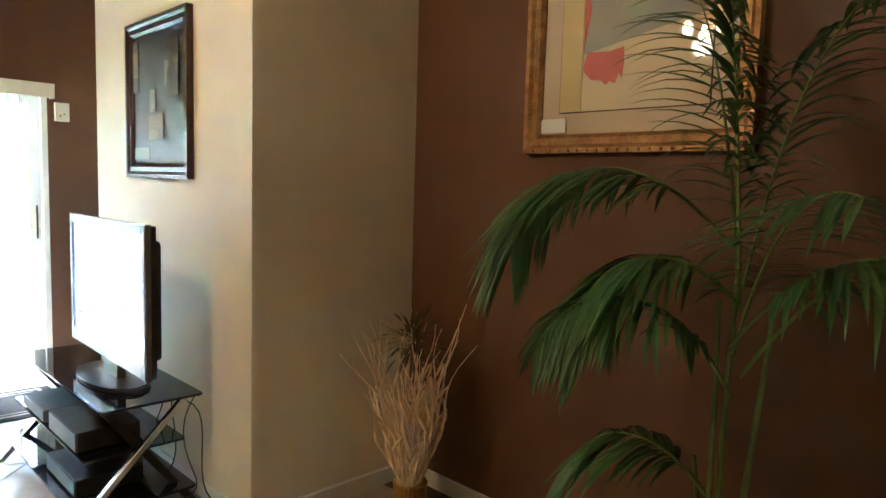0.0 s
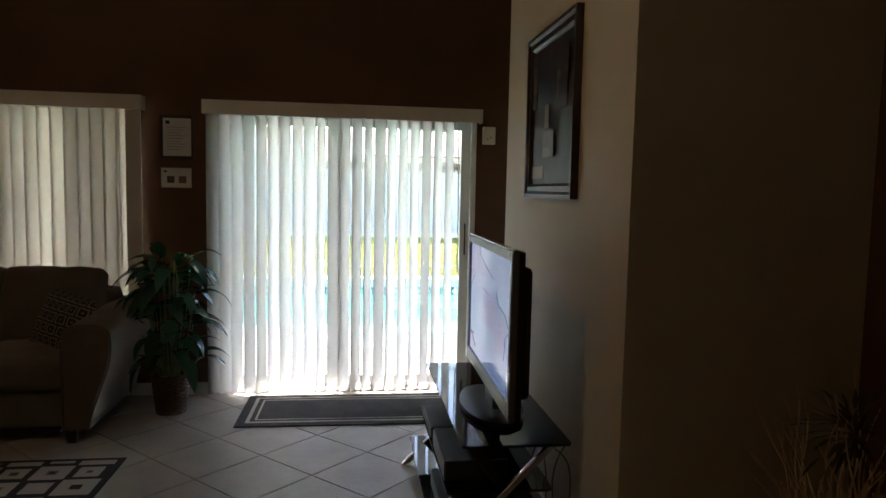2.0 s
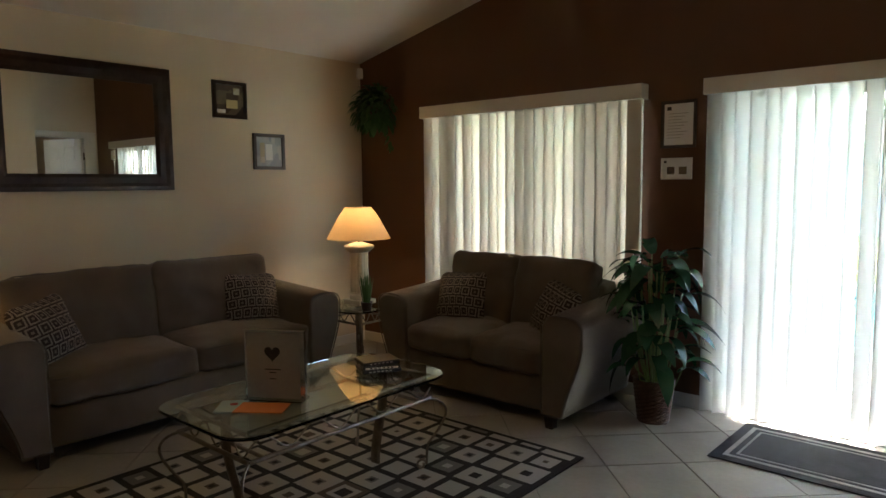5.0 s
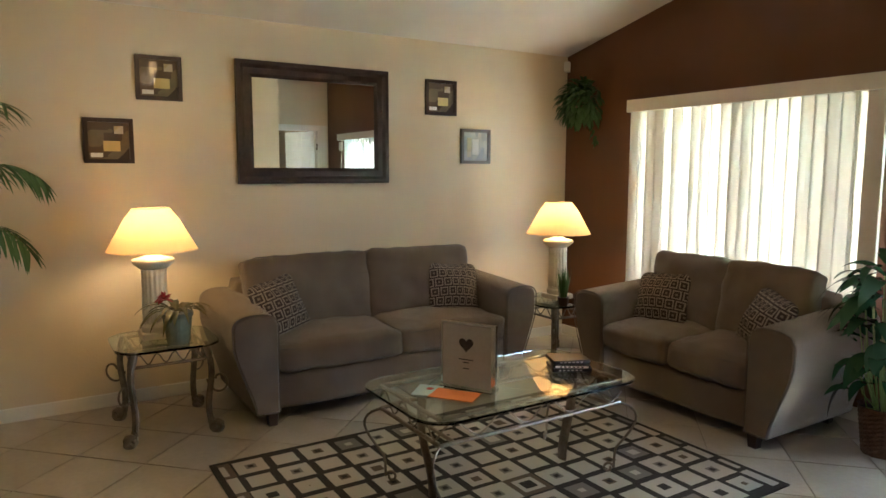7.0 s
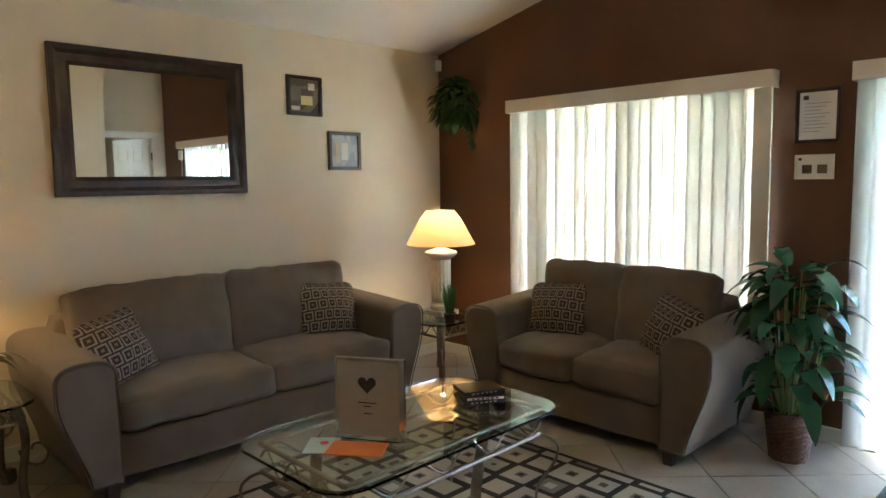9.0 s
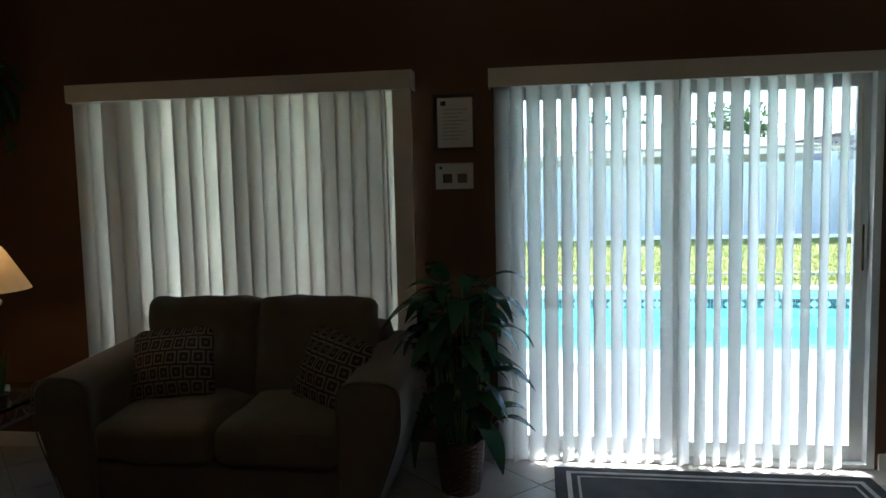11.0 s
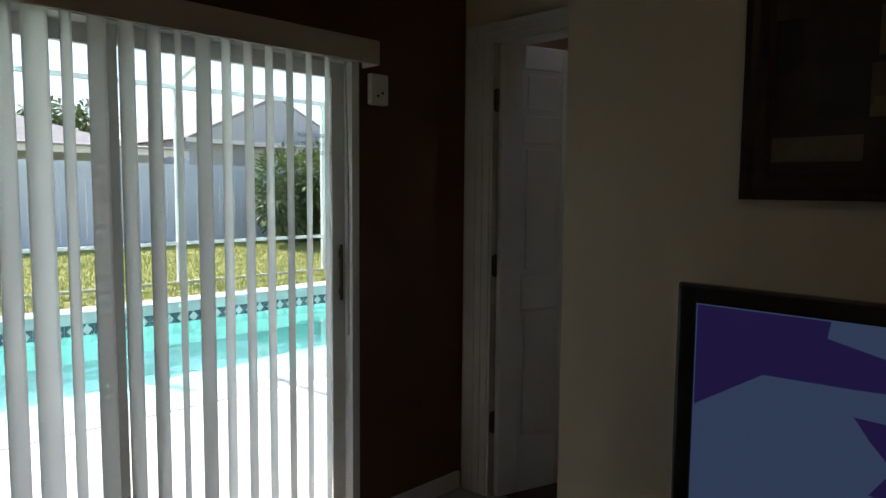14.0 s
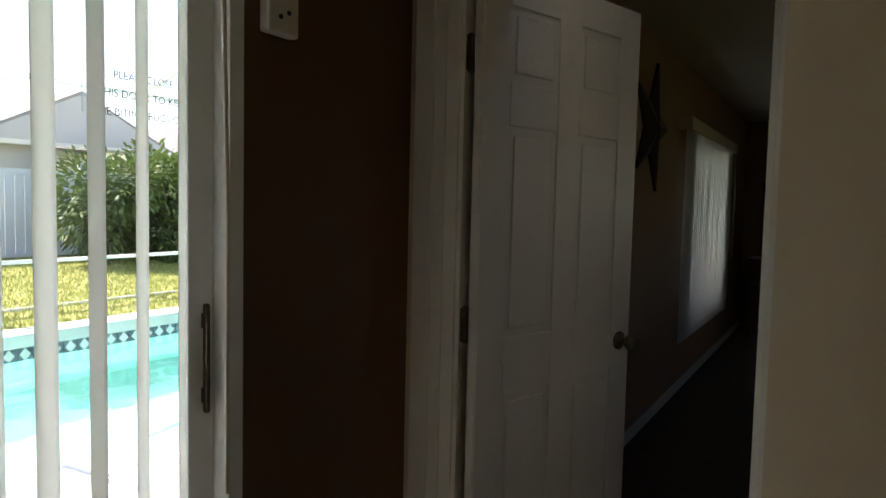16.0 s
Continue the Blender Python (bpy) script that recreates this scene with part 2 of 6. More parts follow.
def leaf(name, a, b, rough=0.35):
    m = Mat(name, rough)
    geo = m.node("ShaderNodeNewGeometry")
    f = m.math("ADD", m.math("MULTIPLY", geo.outputs["Random Per Island"], 0.6), m.math("MULTIPLY", m.noise(18, 3), 0.4))
    c = m.mix(f, a, b)
    m.colour(c)
    m.bump(m.noise(60, 2), 0.15, 0.003)
    tr = m.node("ShaderNodeBsdfTranslucent", Color=c)
    mx = m.node("ShaderNodeMixShader", i0=0.25, i1=m.b.outputs[0], i2=tr.outputs[0])
    m.t.links.new(mx.outputs[0], m.out.inputs[0])
    return m.m


PALM_LEAF = leaf("palm leaf", (0.05, 0.125, 0.03), (0.105, 0.21, 0.06), 0.42)
LILY_LEAF = leaf("glossy lily leaf", (0.016, 0.06, 0.026), (0.05, 0.135, 0.06), 0.26)
IVY_LEAF = leaf("ivy leaf", (0.03, 0.085, 0.022), (0.075, 0.16, 0.05), 0.4)
BUSH_LEAF = leaf("bush leaf", (0.05, 0.09, 0.02), (0.12, 0.18, 0.05), 0.5)
STEM = varied("green stem", (0.10, 0.16, 0.03), (0.17, 0.24, 0.05), 14, 80, 0.5)
GRASS_BLADE = leaf("lawn blade", (0.20, 0.27, 0.05), (0.40, 0.42, 0.12), 0.6)


def vane(name, through_it, a=(0.72, 0.72, 0.70), b=(0.78, 0.78, 0.76), tint=(0.92, 0.89, 0.82)):
    """Ivory vinyl of the blinds: some daylight passes through it."""
    m = Mat(name, 0.5)
    c = m.mix(m.ramp(m.noise(2.0, 3), 0.3, 0.7), a, b)
    m.colour(c)
    m.bump(m.noise(150, 2), 0.12, 0.003)
    tr = m.node("ShaderNodeBsdfTranslucent", Color=tint)
    mx = m.node("ShaderNodeMixShader", i0=through_it, i1=m.b.outputs[0], i2=tr.outputs[0])
    m.t.links.new(mx.outputs[0], m.out.inputs[0])
    return m.m


def shade_cloth():
    m = Mat("cream pleated shade", 0.8)
    c = m.mix(m.noise(30, 3), (0.72, 0.62, 0.46), (0.80, 0.70, 0.54))
    m.colour(c)
    m.bump(m.noise(200, 2), 0.2, 0.002)
    tr = m.node("ShaderNodeBsdfTranslucent", Color=(0.80, 0.62, 0.38))
    mx = m.node("ShaderNodeMixShader", i0=0.45, i1=m.b.outputs[0], i2=tr.outputs[0])
    m.t.links.new(mx.outputs[0], m.out.inputs[0])
    return m.m


def glass(name, tint=(0.95, 0.98, 0.96), rough=0.0, ior=1.45):
    m = Mat(name, rough, 0, tint)
    m.b.inputs["Transmission Weight"].default_value = 1.0
    m.b.inputs["IOR"].default_value = ior
    m.b.inputs["Roughness"].default_value = rough
    return m.m


def glow(name, colour, power):
    m = Mat(name, 0.08, 0, (0.02, 0.02, 0.02))
    m.b.inputs["Emission Color"].default_value = (*colour, 1)
    m.b.inputs["Emission Strength"].default_value = power
    return m.m


# WINVANE, DIMVANE: dimness of those windows put into the vinyl's translucency and tint
VANE, WINVANE, DIMVANE, SHADE = vane("ivory blind vinyl", 0.71, tint=(0.93, 0.915, 0.87)), vane("dimmed ivory blind vinyl", 0.018, (0.70, 0.64, 0.54), (0.76, 0.70, 0.60), (0.86, 0.74, 0.56)), vane("dimmed bedroom blind vinyl", 0.16), shade_cloth()
GLASS = glass("clear glass")
TABLEGLASS = glass("green edged table glass", (0.80, 0.92, 0.87))
WATER = glass("pool water", (0.80, 0.97, 0.98), 0.0, 1.33)
BLACKGLASS = varied("black tempered glass", (0.006, 0.006, 0.007), (0.010, 0.010, 0.011), 5, 60, 0.05, 0, 0.0)
BULB = glow("lit warm bulb", (1.0, 0.66, 0.28), 5)
MIRROR = varied("mirror silver", (0.86, 0.87, 0.86), (0.88, 0.89, 0.88), 2, 20, 0.015, 1.0, 0.0)
RUG, TILE = rug_pile(), floor_tile()
SCREEN_BLUE = glow("screen pale blue", (0.21, 0.33, 0.62), 0.066)
SCREEN_PURPLE = glow("screen purple", (0.07, 0.045, 0.24), 0.085)
SCREEN_RED = glow("screen red", (0.35, 0.03, 0.05), 0.08)
SCREEN_PALE = glow("screen pale specks", (0.40, 0.42, 0.75), 0.06)


def lawn_ground():
    m = Mat("dry summer lawn", 0.95)
    f = m.math("ADD", m.math("MULTIPLY", m.noise(1.2, 4), 0.6), m.math("MULTIPLY", m.noise(25, 5), 0.4))
    m.colour(m.mix(m.ramp(f, 0.35, 0.65), (0.20, 0.22, 0.05), (0.40, 0.38, 0.13)))
    m.bump(m.noise(60, 4), 0.8, 0.03)
    return m.m


LAWN = lawn_ground()


def art(name, tones, scale):
    """Patches of several tones with soft edges: painted canvas."""
    m = Mat(name, 0.5)
    v = m.node("ShaderNodeTexVoronoi", Scale=scale)
    v.distance = "CHEBYCHEV"
    m.t.links.new(m.coord(), v.inputs["Vector"])
    r = m.node("ShaderNodeSeparateColor", Color=v.outputs["Color"])
    c = tones[0]
    for i, t in enumerate(tones[1:], 1):
        c = m.mix(m.math("GREATER_THAN", r.outputs[0], i / len(tones)), c, t)
    m.colour(m.mix(m.math("MULTIPLY", m.noise(30, 4), 0.45), c, tones[0]))
    m.b.inputs["Coat Weight"].default_value = 0.12
    m.b.inputs["Coat Roughness"].default_value = 0.03
    return m.m


COLLAGE = art("brown collage print", [(0.05, 0.03, 0.02), (0.12, 0.08, 0.045), (0.20, 0.15, 0.08), (0.06, 0.05, 0.045)], 9)
DARKART = art("dark collage print", [(0.02, 0.017, 0.015), (0.045, 0.035, 0.03), (0.03, 0.027, 0.025), (0.07, 0.055, 0.05)], 5)
ARTPALE = art("pale painted print", [(0.46, 0.38, 0.27), (0.40, 0.32, 0.17), (0.50, 0.44, 0.34), (0.34, 0.31, 0.26)], 3.2)
ARTBLUE = art("blue grey photograph", [(0.30, 0.31, 0.33), (0.42, 0.42, 0.42), (0.25, 0.28, 0.32), (0.5, 0.48, 0.45)], 14)


STRIP = varied("faded tan paper", (0.13, 0.10, 0.07), (0.19, 0.15, 0.105), 9, 60, 0.5, 0, 0.03)


def glazed(name, a, b):
    m = Mat(name, 0.55)
    m.colour(m.mix(m.noise(4, 4), a, b))
    m.b.inputs["Coat Weight"].default_value = 1.0
    m.b.inputs["Coat Roughness"].default_value = 0.02
    return m.m


MATBOARD = glazed("tan mat board under glass", (0.50, 0.38, 0.25), (0.58, 0.45, 0.31))
ARTYELLOW = glazed("yellow ochre paint under glass", (0.55, 0.42, 0.14), (0.62, 0.48, 0.24))
ARTCREAM = glazed("cream gold paint under glass", (0.58, 0.45, 0.24), (0.66, 0.54, 0.36))
ARTRED = glazed("red paint under glass", (0.50, 0.07, 0.05), (0.62, 0.14, 0.09))
ARTGREY = glazed("grey green paint under glass", (0.24, 0.23, 0.19), (0.36, 0.34, 0.28))

# ---- mesh helpers ----


def mesh_of(bm, name, smooth=False):
    me = bpy.data.meshes.new(name)
    bm.normal_update()
    bm.to_mesh(me)
    bm.free()
    if smooth:
        for p in me.polygons:
            p.use_smooth = True
    return me


def thing(name, m, label, category, group="", kind=""):
    """An empty at the base of a thing, that carries its parts."""
    ob = new(name)
    ob.empty_display_size = 0.05
    ob.matrix_world = m
    return tagged(ob, label, category, group, kind)


def part(name, bm, material, parent, label="", m=None, smooth=False):
    me = bm if isinstance(bm, bpy.types.Mesh) else mesh_of(bm, name, smooth)
    if material and not me.materials:
        me.materials.append(material)
    ob = new(name, me)
    ob.parent = parent
    if m:
        ob.matrix_local = m
    return tagged(ob, label)


def solo(name, bm, material, label, category, m=None, smooth=False, kind="", group=""):
    """A thing that is one mesh."""
    ob = part(name, bm, material, None, "", None, smooth)
    if m:
        ob.matrix_world = m
    return tagged(ob, label, category, group, kind)


def block(x0, y0, z0, x1, y1, z1, bevel=0.0, seg=2):
    bm = bmesh.new()
    bmesh.ops.create_cube(bm, size=1, matrix=Matrix.Translation(((x0 + x1) / 2, (y0 + y1) / 2, (z0 + z1) / 2))
                          @ Matrix.Diagonal((abs(x1 - x0), abs(y1 - y0), abs(z1 - z0), 1)))
    if bevel:
        bmesh.ops.bevel(bm, geom=bm.edges[:], offset=bevel, segments=seg, affect="EDGES", profile=0.5)
    return bm


def join(*bms):
    """One bmesh out of several."""
    out = bmesh.new()
    for b in bms:
        me = bpy.data.meshes.new("tmp")
        b.to_mesh(me)
        b.free()
        out.from_mesh(me)
        bpy.data.meshes.remove(me)
    return out


def moved(bm, m):
    bmesh.ops.transform(bm, matrix=m, verts=bm.verts)
    return bm


def prism(outline, z0, z1, bevel=0.0):
    """An upright prism over a flat outline."""
    bm = bmesh.new()
    lo = [bm.verts.new((x, y, z0)) for x, y in outline]
    hi = [bm.verts.new((x, y, z1)) for x, y in outline]
    n = len(outline)
    bm.faces.new(lo[::-1])
    top = bm.faces.new(hi)
    for i in range(n):
        bm.faces.new((lo[i], lo[(i + 1) % n], hi[(i + 1) % n], hi[i]))
    if bevel:
        bmesh.ops.bevel(bm, geom=list(top.edges), offset=bevel, segments=2, affect="EDGES")
    bmesh.ops.recalc_face_normals(bm, faces=bm.faces[:])
    return bm


def lathe(profile, seg=32, flute=0.0, n_flute=0):
    """A turned body from (radius, height) pairs, with flutes if asked."""
    bm = bmesh.new()
    rings = []
    for r, z in profile:
        ring = []
        for i in range(seg):
            a = 2 * math.pi * i / seg
            k = 1 - flute * (0.5 - 0.5 * math.cos(n_flute * a)) if flute else 1
            ring.append(bm.verts.new((r * k * math.cos(a), r * k * math.sin(a), z)))
        rings.append(ring)
    for a, b in zip(rings, rings[1:]):
        for i in range(seg):
            bm.faces.new((a[i], a[(i + 1) % seg], b[(i + 1) % seg], b[i]))
    bm.faces.new(rings[0][::-1])
    bm.faces.new(rings[-1])
    bmesh.ops.recalc_face_normals(bm, faces=bm.faces[:])
    return bm


def tube(points, radius, seg=8, flat=1.0, taper=None, closed=False):
    """A round or flattened bar along points."""
    bm = bmesh.new()
    pts = [Vector(p) for p in points]
    n = len(pts)
    rings = []
    side0 = None
    for i, p in enumerate(pts):
        d = (pts[(i + 1) % n] - pts[i - 1]) if closed else (pts[min(i + 1, n - 1)] - pts[max(i - 1, 0)])
        d.normalize()
        up = Vector((0, 0, 1)) if abs(d.z) < 0.95 else Vector((0, 1, 0))
        s = d.cross(up).normalized()
        if side0 is not None and s.dot(side0) < 0:
            s = -s
        side0 = s
        u = s.cross(d).normalized()
        r = radius * (taper[i] if taper else 1)
        rings.append([bm.verts.new(p + s * (r * flat * math.cos(2 * math.pi * k / seg)) + u * (r * math.sin(2 * math.pi * k / seg))) for k in range(seg)])
    pairs = list(zip(rings, rings[1:])) + ([(rings[-1], rings[0])] if closed else [])
    for a, b in pairs:
        for k in range(seg):
            bm.faces.new((a[k], a[(k + 1) % seg], b[(k + 1) % seg], b[k]))
    if not closed:
        bm.faces.new(rings[0][::-1])
        bm.faces.new(rings[-1])
    bmesh.ops.recalc_face_normals(bm, faces=bm.faces[:])
    return bm


def soft(sx, sy, sz, r, puff=(0, 0, 0), cuts=9, seed=0, wobble=0.004):
    """A stuffed block: rounded edges and faces that swell, with slight unevenness."""
    bm = bmesh.new()
    bmesh.ops.create_cube(bm, size=2)
    bmesh.ops.subdivide_edges(bm, edges=bm.edges[:], cuts=cuts, use_grid_fill=True)
    half = Vector((sx / 2, sy / 2, sz / 2))
    for v in bm.verts:
        c = v.co.copy()
        p = Vector((c.x * half.x, c.y * half.y, c.z * half.z))
        inner = Vector([max(-half[i] + r, min(half[i] - r, p[i])) for i in range(3)])
        d = p - inner
        if d.length > 1e-6:
            p = inner + d.normalized() * min(r, d.length * 1.0 if d.length < r else r)
        u = [1 - min(1, abs(c[i])) ** 2 for i in range(3)]
        for i in range(3):
            j, k = (i + 1) % 3, (i + 2) % 3
            p[i] += math.copysign(puff[i] * u[j] * u[k] * abs(c[i]), c[i])
        q = p * 9 + Vector((seed * 7.1, seed * 3.3, 0))
        p += Vector((noise.noise(q), noise.noise(q + Vector((5, 0, 0))), noise.noise(q + Vector((0, 5, 0))))) * wobble
        v.co = p
    return bm


def rounded_outline(x0, y0, x1, y1, r, n=6):
    pts = []
    for cx, cy, a0 in ((x1 - r, y1 - r, 0), (x0 + r, y1 - r, 90), (x0 + r, y0 + r, 180), (x1 - r, y0 + r, 270)):
        for i in range(n + 1):
            a = radians(a0 + 90 * i / n)
            pts.append((cx + r * math.cos(a), cy + r * math.sin(a)))
    return pts


def picture_frame(name, m, w, h, border, depth, frame_mat, label, inner=(), category="picture", inset=0.006, stepped=True):
    """A hung frame: mitred moulding, a backing, and what lies behind its glass. Local x across, z up, -y out of the wall."""
    ob = thing(name, m, label, category)
    prof = [(0, 0), (0, -depth), (border * 0.25, -depth), (border * 0.45, -depth * 0.7), (border * 0.8, -depth * 0.75), (border, -depth * 0.4), (border, 0)] if stepped else \
        [(0, 0), (0, -depth), (border, -depth), (border, 0)]
    bm = bmesh.new()
    loops = []
    for d, y in prof:
        loops.append([bm.verts.new((sx * (w / 2 - d), y, h / 2 + sz * (h / 2 - d))) for sx, sz in ((-1, -1), (1, -1), (1, 1), (-1, 1))])
    for a, b in zip(loops, loops[1:]):
        for i in range(4):
            bm.faces.new((a[i], a[(i + 1) % 4], b[(i + 1) % 4], b[i]))
    bmesh.ops.recalc_face_normals(bm, faces=bm.faces[:])
    part("frame", bm, frame_mat, ob)
    for n, (pname, mat, x0, z0, x1, z1, *lab) in enumerate(inner):
        y = -inset - 0.0025 * n
        part(pname, block(x0, y, z0, x1, y + 0.002, z1), mat, ob, lab[0] if lab else "")
    return ob

# ---- the large structure ----
XL, XTV, XDOOR, XBR = -2.955, 1.795, 2.40, 2.608
YS, Y_NEAR, Y_FAR = -6.6, -2.656, -0.966


def ceil_z(x):
    return 2.385 + 0.228 * (x - XL)


def wall(name, along, p0, p1, a0, a1, top, holes, material, sloped=False):
    """A thick wall with openings through it. along: x or y; p0, p1: its two faces; a0, a1: its ends; holes: (from, to, z0, z1)."""
    cuts = sorted({a0, a1, *[h[0] for h in holes], *[h[1] for h in holes]})
    pieces = []
    for s, e in zip(cuts, cuts[1:]):
        hole = [h for h in holes if h[0] <= s and h[1] >= e]
        spans = [(0, top)] if not hole else [(0, hole[0][2]), (hole[0][3], top)]
        for z0, z1 in spans:
            if z1 - z0 > 1e-4:
                pieces.append(block(s, p0, z0, e, p1, z1) if along == "x" else block(p0, s, z0, p1, e, z1))
    bm = join(*pieces)
    bmesh.ops.remove_doubles(bm, verts=bm.verts[:], dist=1e-5)
    if sloped:
        for v in bm.verts:
            if v.co.z > 3.0:
                v.co.z = ceil_z(v.co.x) + 0.06
    return tagged(part(name, bm, material, None), kind="structure")


WIN = (-2.14, -0.395, 0.35, 1.90)
SLD = (0.04, 1.80, 0.0, 1.91)
BWIN = (6.12, 7.8, 0.5, 1.92)
wall("wall_north", "x", 0.0, 0.10, XL - 0.12, XDOOR + 0.06, 3.6, [WIN, SLD], BROWN, True)
wall("wall_north_outer", "x", 0.10, 0.17, XL - 0.12, 9.8, 2.5, [WIN, SLD, BWIN], STUCCO)
wall("wall_north_bedroom", "x", 0.0, 0.10, XDOOR + 0.06, 9.7, 2.5, [BWIN], TAN)
wall("wall_west", "y", XL - 0.12, XL, YS, 0.0, 2.45, [], CREAM)
wall("wall_south", "x", YS - 0.12, YS, XL - 0.12, XBR + 0.12, 3.6, [], CREAM, True)
wall("wall_television", "y", XTV, XTV + 0.12, Y_NEAR, Y_FAR, 3.6, [], CREAM, True)
wall("wall_block", "x", Y_NEAR, Y_NEAR + 0.12, XTV + 0.12, XBR + 0.12, 3.6, [], CREAM, True)
wall("wall_recess", "x", Y_FAR - 0.12, Y_FAR, XTV + 0.12, XDOOR, 3.6, [], CREAM, True)
DOOR = (-0.915, -0.148, 0.0, 2.035)
wall("wall_door", "y", XDOOR, XDOOR + 0.12, Y_FAR - 0.12, 0.0, 3.6, [DOOR], CREAM, True)
wall("wall_east", "y", XBR, XBR + 0.12, YS, Y_NEAR, 3.6, [], BROWN, True)
# the south wall's opening is unseen, added to let skylight brighten the bedroom
wall("wall_bedroom_south", "x", -3.72, -3.6, XBR + 0.121, 9.7, 2.5, [(5.1, 5.85, 1.2, 1.9)], TAN)
wall("wall_bedroom_east", "y", 9.6, 9.72, -3.6, 0.0, 2.5, [], TAN)
wall("wall_bedroom_west", "y", XBR + 0.121, XBR + 0.16, -3.6, Y_FAR - 0.121, 2.5, [], TAN)

bm = block(XL - 0.12, YS - 0.12, 0, XBR + 0.12, 0.17, 0.1)
for v in bm.verts:
    v.co.z += ceil_z(v.co.x)
tagged(part("ceiling", bm, WHITE_CEIL, None), kind="structure")
tagged(part("ceiling_bedroom", block(XBR + 0.125, -3.72, 2.44, 9.72, 0.17, 2.54), WHITE_CEIL, None), kind="structure")
# unseen overhang, added this deep to block direct sun from the blinds
tagged(part("shading_eave", block(-4.2, 0.172, 2.32, 10.2, 1.62, 2.42), TRIM, None), kind="structure")
tagged(part("floor_bedroom", block(XDOOR + 0.06, -3.6, -0.06, 9.6, 0.0, 0.006), CARPET, None), kind="structure")
FLOOR = tagged(part("floor", block(XL - 0.12, YS - 0.12, -0.1, XBR + 0.12, 0.17, -0.006), GROUT, None), kind="structure")


def baseboard(x0, y0, x1, y1, nx, ny):
    """A board along a wall's foot, with a rounded top edge; nx, ny points into the room."""
    t, h = 0.012, 0.082
    xs, ys = sorted((x0, x1 if x0 != x1 else x0 + nx * t)), sorted((y0, y1 if y0 != y1 else y0 + ny * t))
    bm = block(xs[0], ys[0], 0.0, xs[1], ys[1], h)
    top = [e for e in bm.edges if all(v.co.z > h - 1e-4 for v in e.verts)]
    bmesh.ops.bevel(bm, geom=top, offset=0.005, segments=2, affect="EDGES")
    tagged(part("baseboard", bm, TRIM, None), kind="structure")


baseboard(XL, YS, XL, -0.013, 1, 0)
baseboard(XL, 0.0, -2.2, 0.0, 0, -1)
baseboard(-2.2, 0.0, 0.03, 0.0, 0, -1)
baseboard(1.815, 0.0, XDOOR - 0.02, 0.0, 0, -1)
baseboard(XTV, Y_NEAR - 0.012, XTV, Y_FAR, -1, 0)
baseboard(XTV, Y_NEAR, XBR, Y_NEAR, 0, -1)
baseboard(XBR, YS, XBR, Y_NEAR - 0.013, -1, 0)
baseboard(XDOOR + 0.9, 0.0, 9.6, 0.0, 0, -1)

# ---- sliding door, window ----


def slider_door():
    x0, x1, z0, z1 = SLD
    ob = thing("door_1", pose(0, 0, 0), "white aluminium sliding glass door to the patio", "door", kind="structure")
    fr = join(block(x0, 0.0, 0.0, x0 + 0.035, 0.125, z1), block(x1 - 0.035, 0.0, 0.0, x1, 0.125, z1), block(x0 + 0.035, 0.0, z1 - 0.04, x1 - 0.035, 0.125, z1),
              block(x0 + 0.035, 0.0, 0.0, x1 - 0.035, 0.125, 0.022))
    part("door_frame", fr, ALU, ob)
    for n, (a, b, y) in enumerate(((x0 + 0.036, 0.925, 0.088), (0.86, x1 - 0.036, 0.045))):
        s = 0.062
        p = join(block(a, y, 0.024, a + s, y + 0.03, z1 - 0.042, 0.003), block(b - s, y, 0.024, b, y + 0.03, z1 - 0.042, 0.003),
                 block(a + s, y, 0.024, b - s, y + 0.03, 0.10), block(a + s, y, z1 - 0.10, b - s, y + 0.03, z1 - 0.042))
        leaf_ob = part("sliding_panel", p, ALU, ob)
        g = part("pane", block(a + s - 0.004, y + 0.013, 0.096, b - s + 0.004, y + 0.018, z1 - 0.096), GLASS, leaf_ob)
        g.visible_shadow = False
        if n == 1:
            part("handle", join(block(b - 0.032, y - 0.018, 0.95, b - 0.022, y - 0.004, 1.17, 0.004), block(b - 0.031, y - 0.01, 0.97, b - 0.023, y + 0.002, 1.0),
                                block(b - 0.031, y - 0.01, 1.12, b - 0.023, y + 0.002, 1.15)), BRONZE, leaf_ob, "dark bronze pull handle")
    return ob


slider_door()


def text_mesh(text, size):
    cu = bpy.data.curves.new("text", "FONT")
    cu.body, cu.size, cu.align_x = text, size, "CENTER"
    tmp = bpy.data.objects.new("text", cu)
    scene.collection.objects.link(tmp)
    dg = bpy.context.evaluated_depsgraph_get()
    dg.update()
    me = bpy.data.meshes.new_from_object(tmp.evaluated_get(dg))
    bpy.data.objects.remove(tmp)
    return me


sign = thing("door_sign", pose(1.615, 0.052, 1.495), "clear sticker with dark lettering on sliding door glass", "sign")
part("sticker", block(-0.115, 0.002, 0.02, 0.115, 0.0035, 0.11), glass("sticker film", (0.97, 0.98, 0.98), 0.03), sign).visible_shadow = False
for row, line in enumerate(("PLEASE CLOSE", "THIS DOOR TO KEEP", "THE BITING BUGS OUT")):
    part("lettering", text_mesh(line, 0.019), INK, sign, m=pose(0, 0, 0.085 - 0.032 * row, 90))


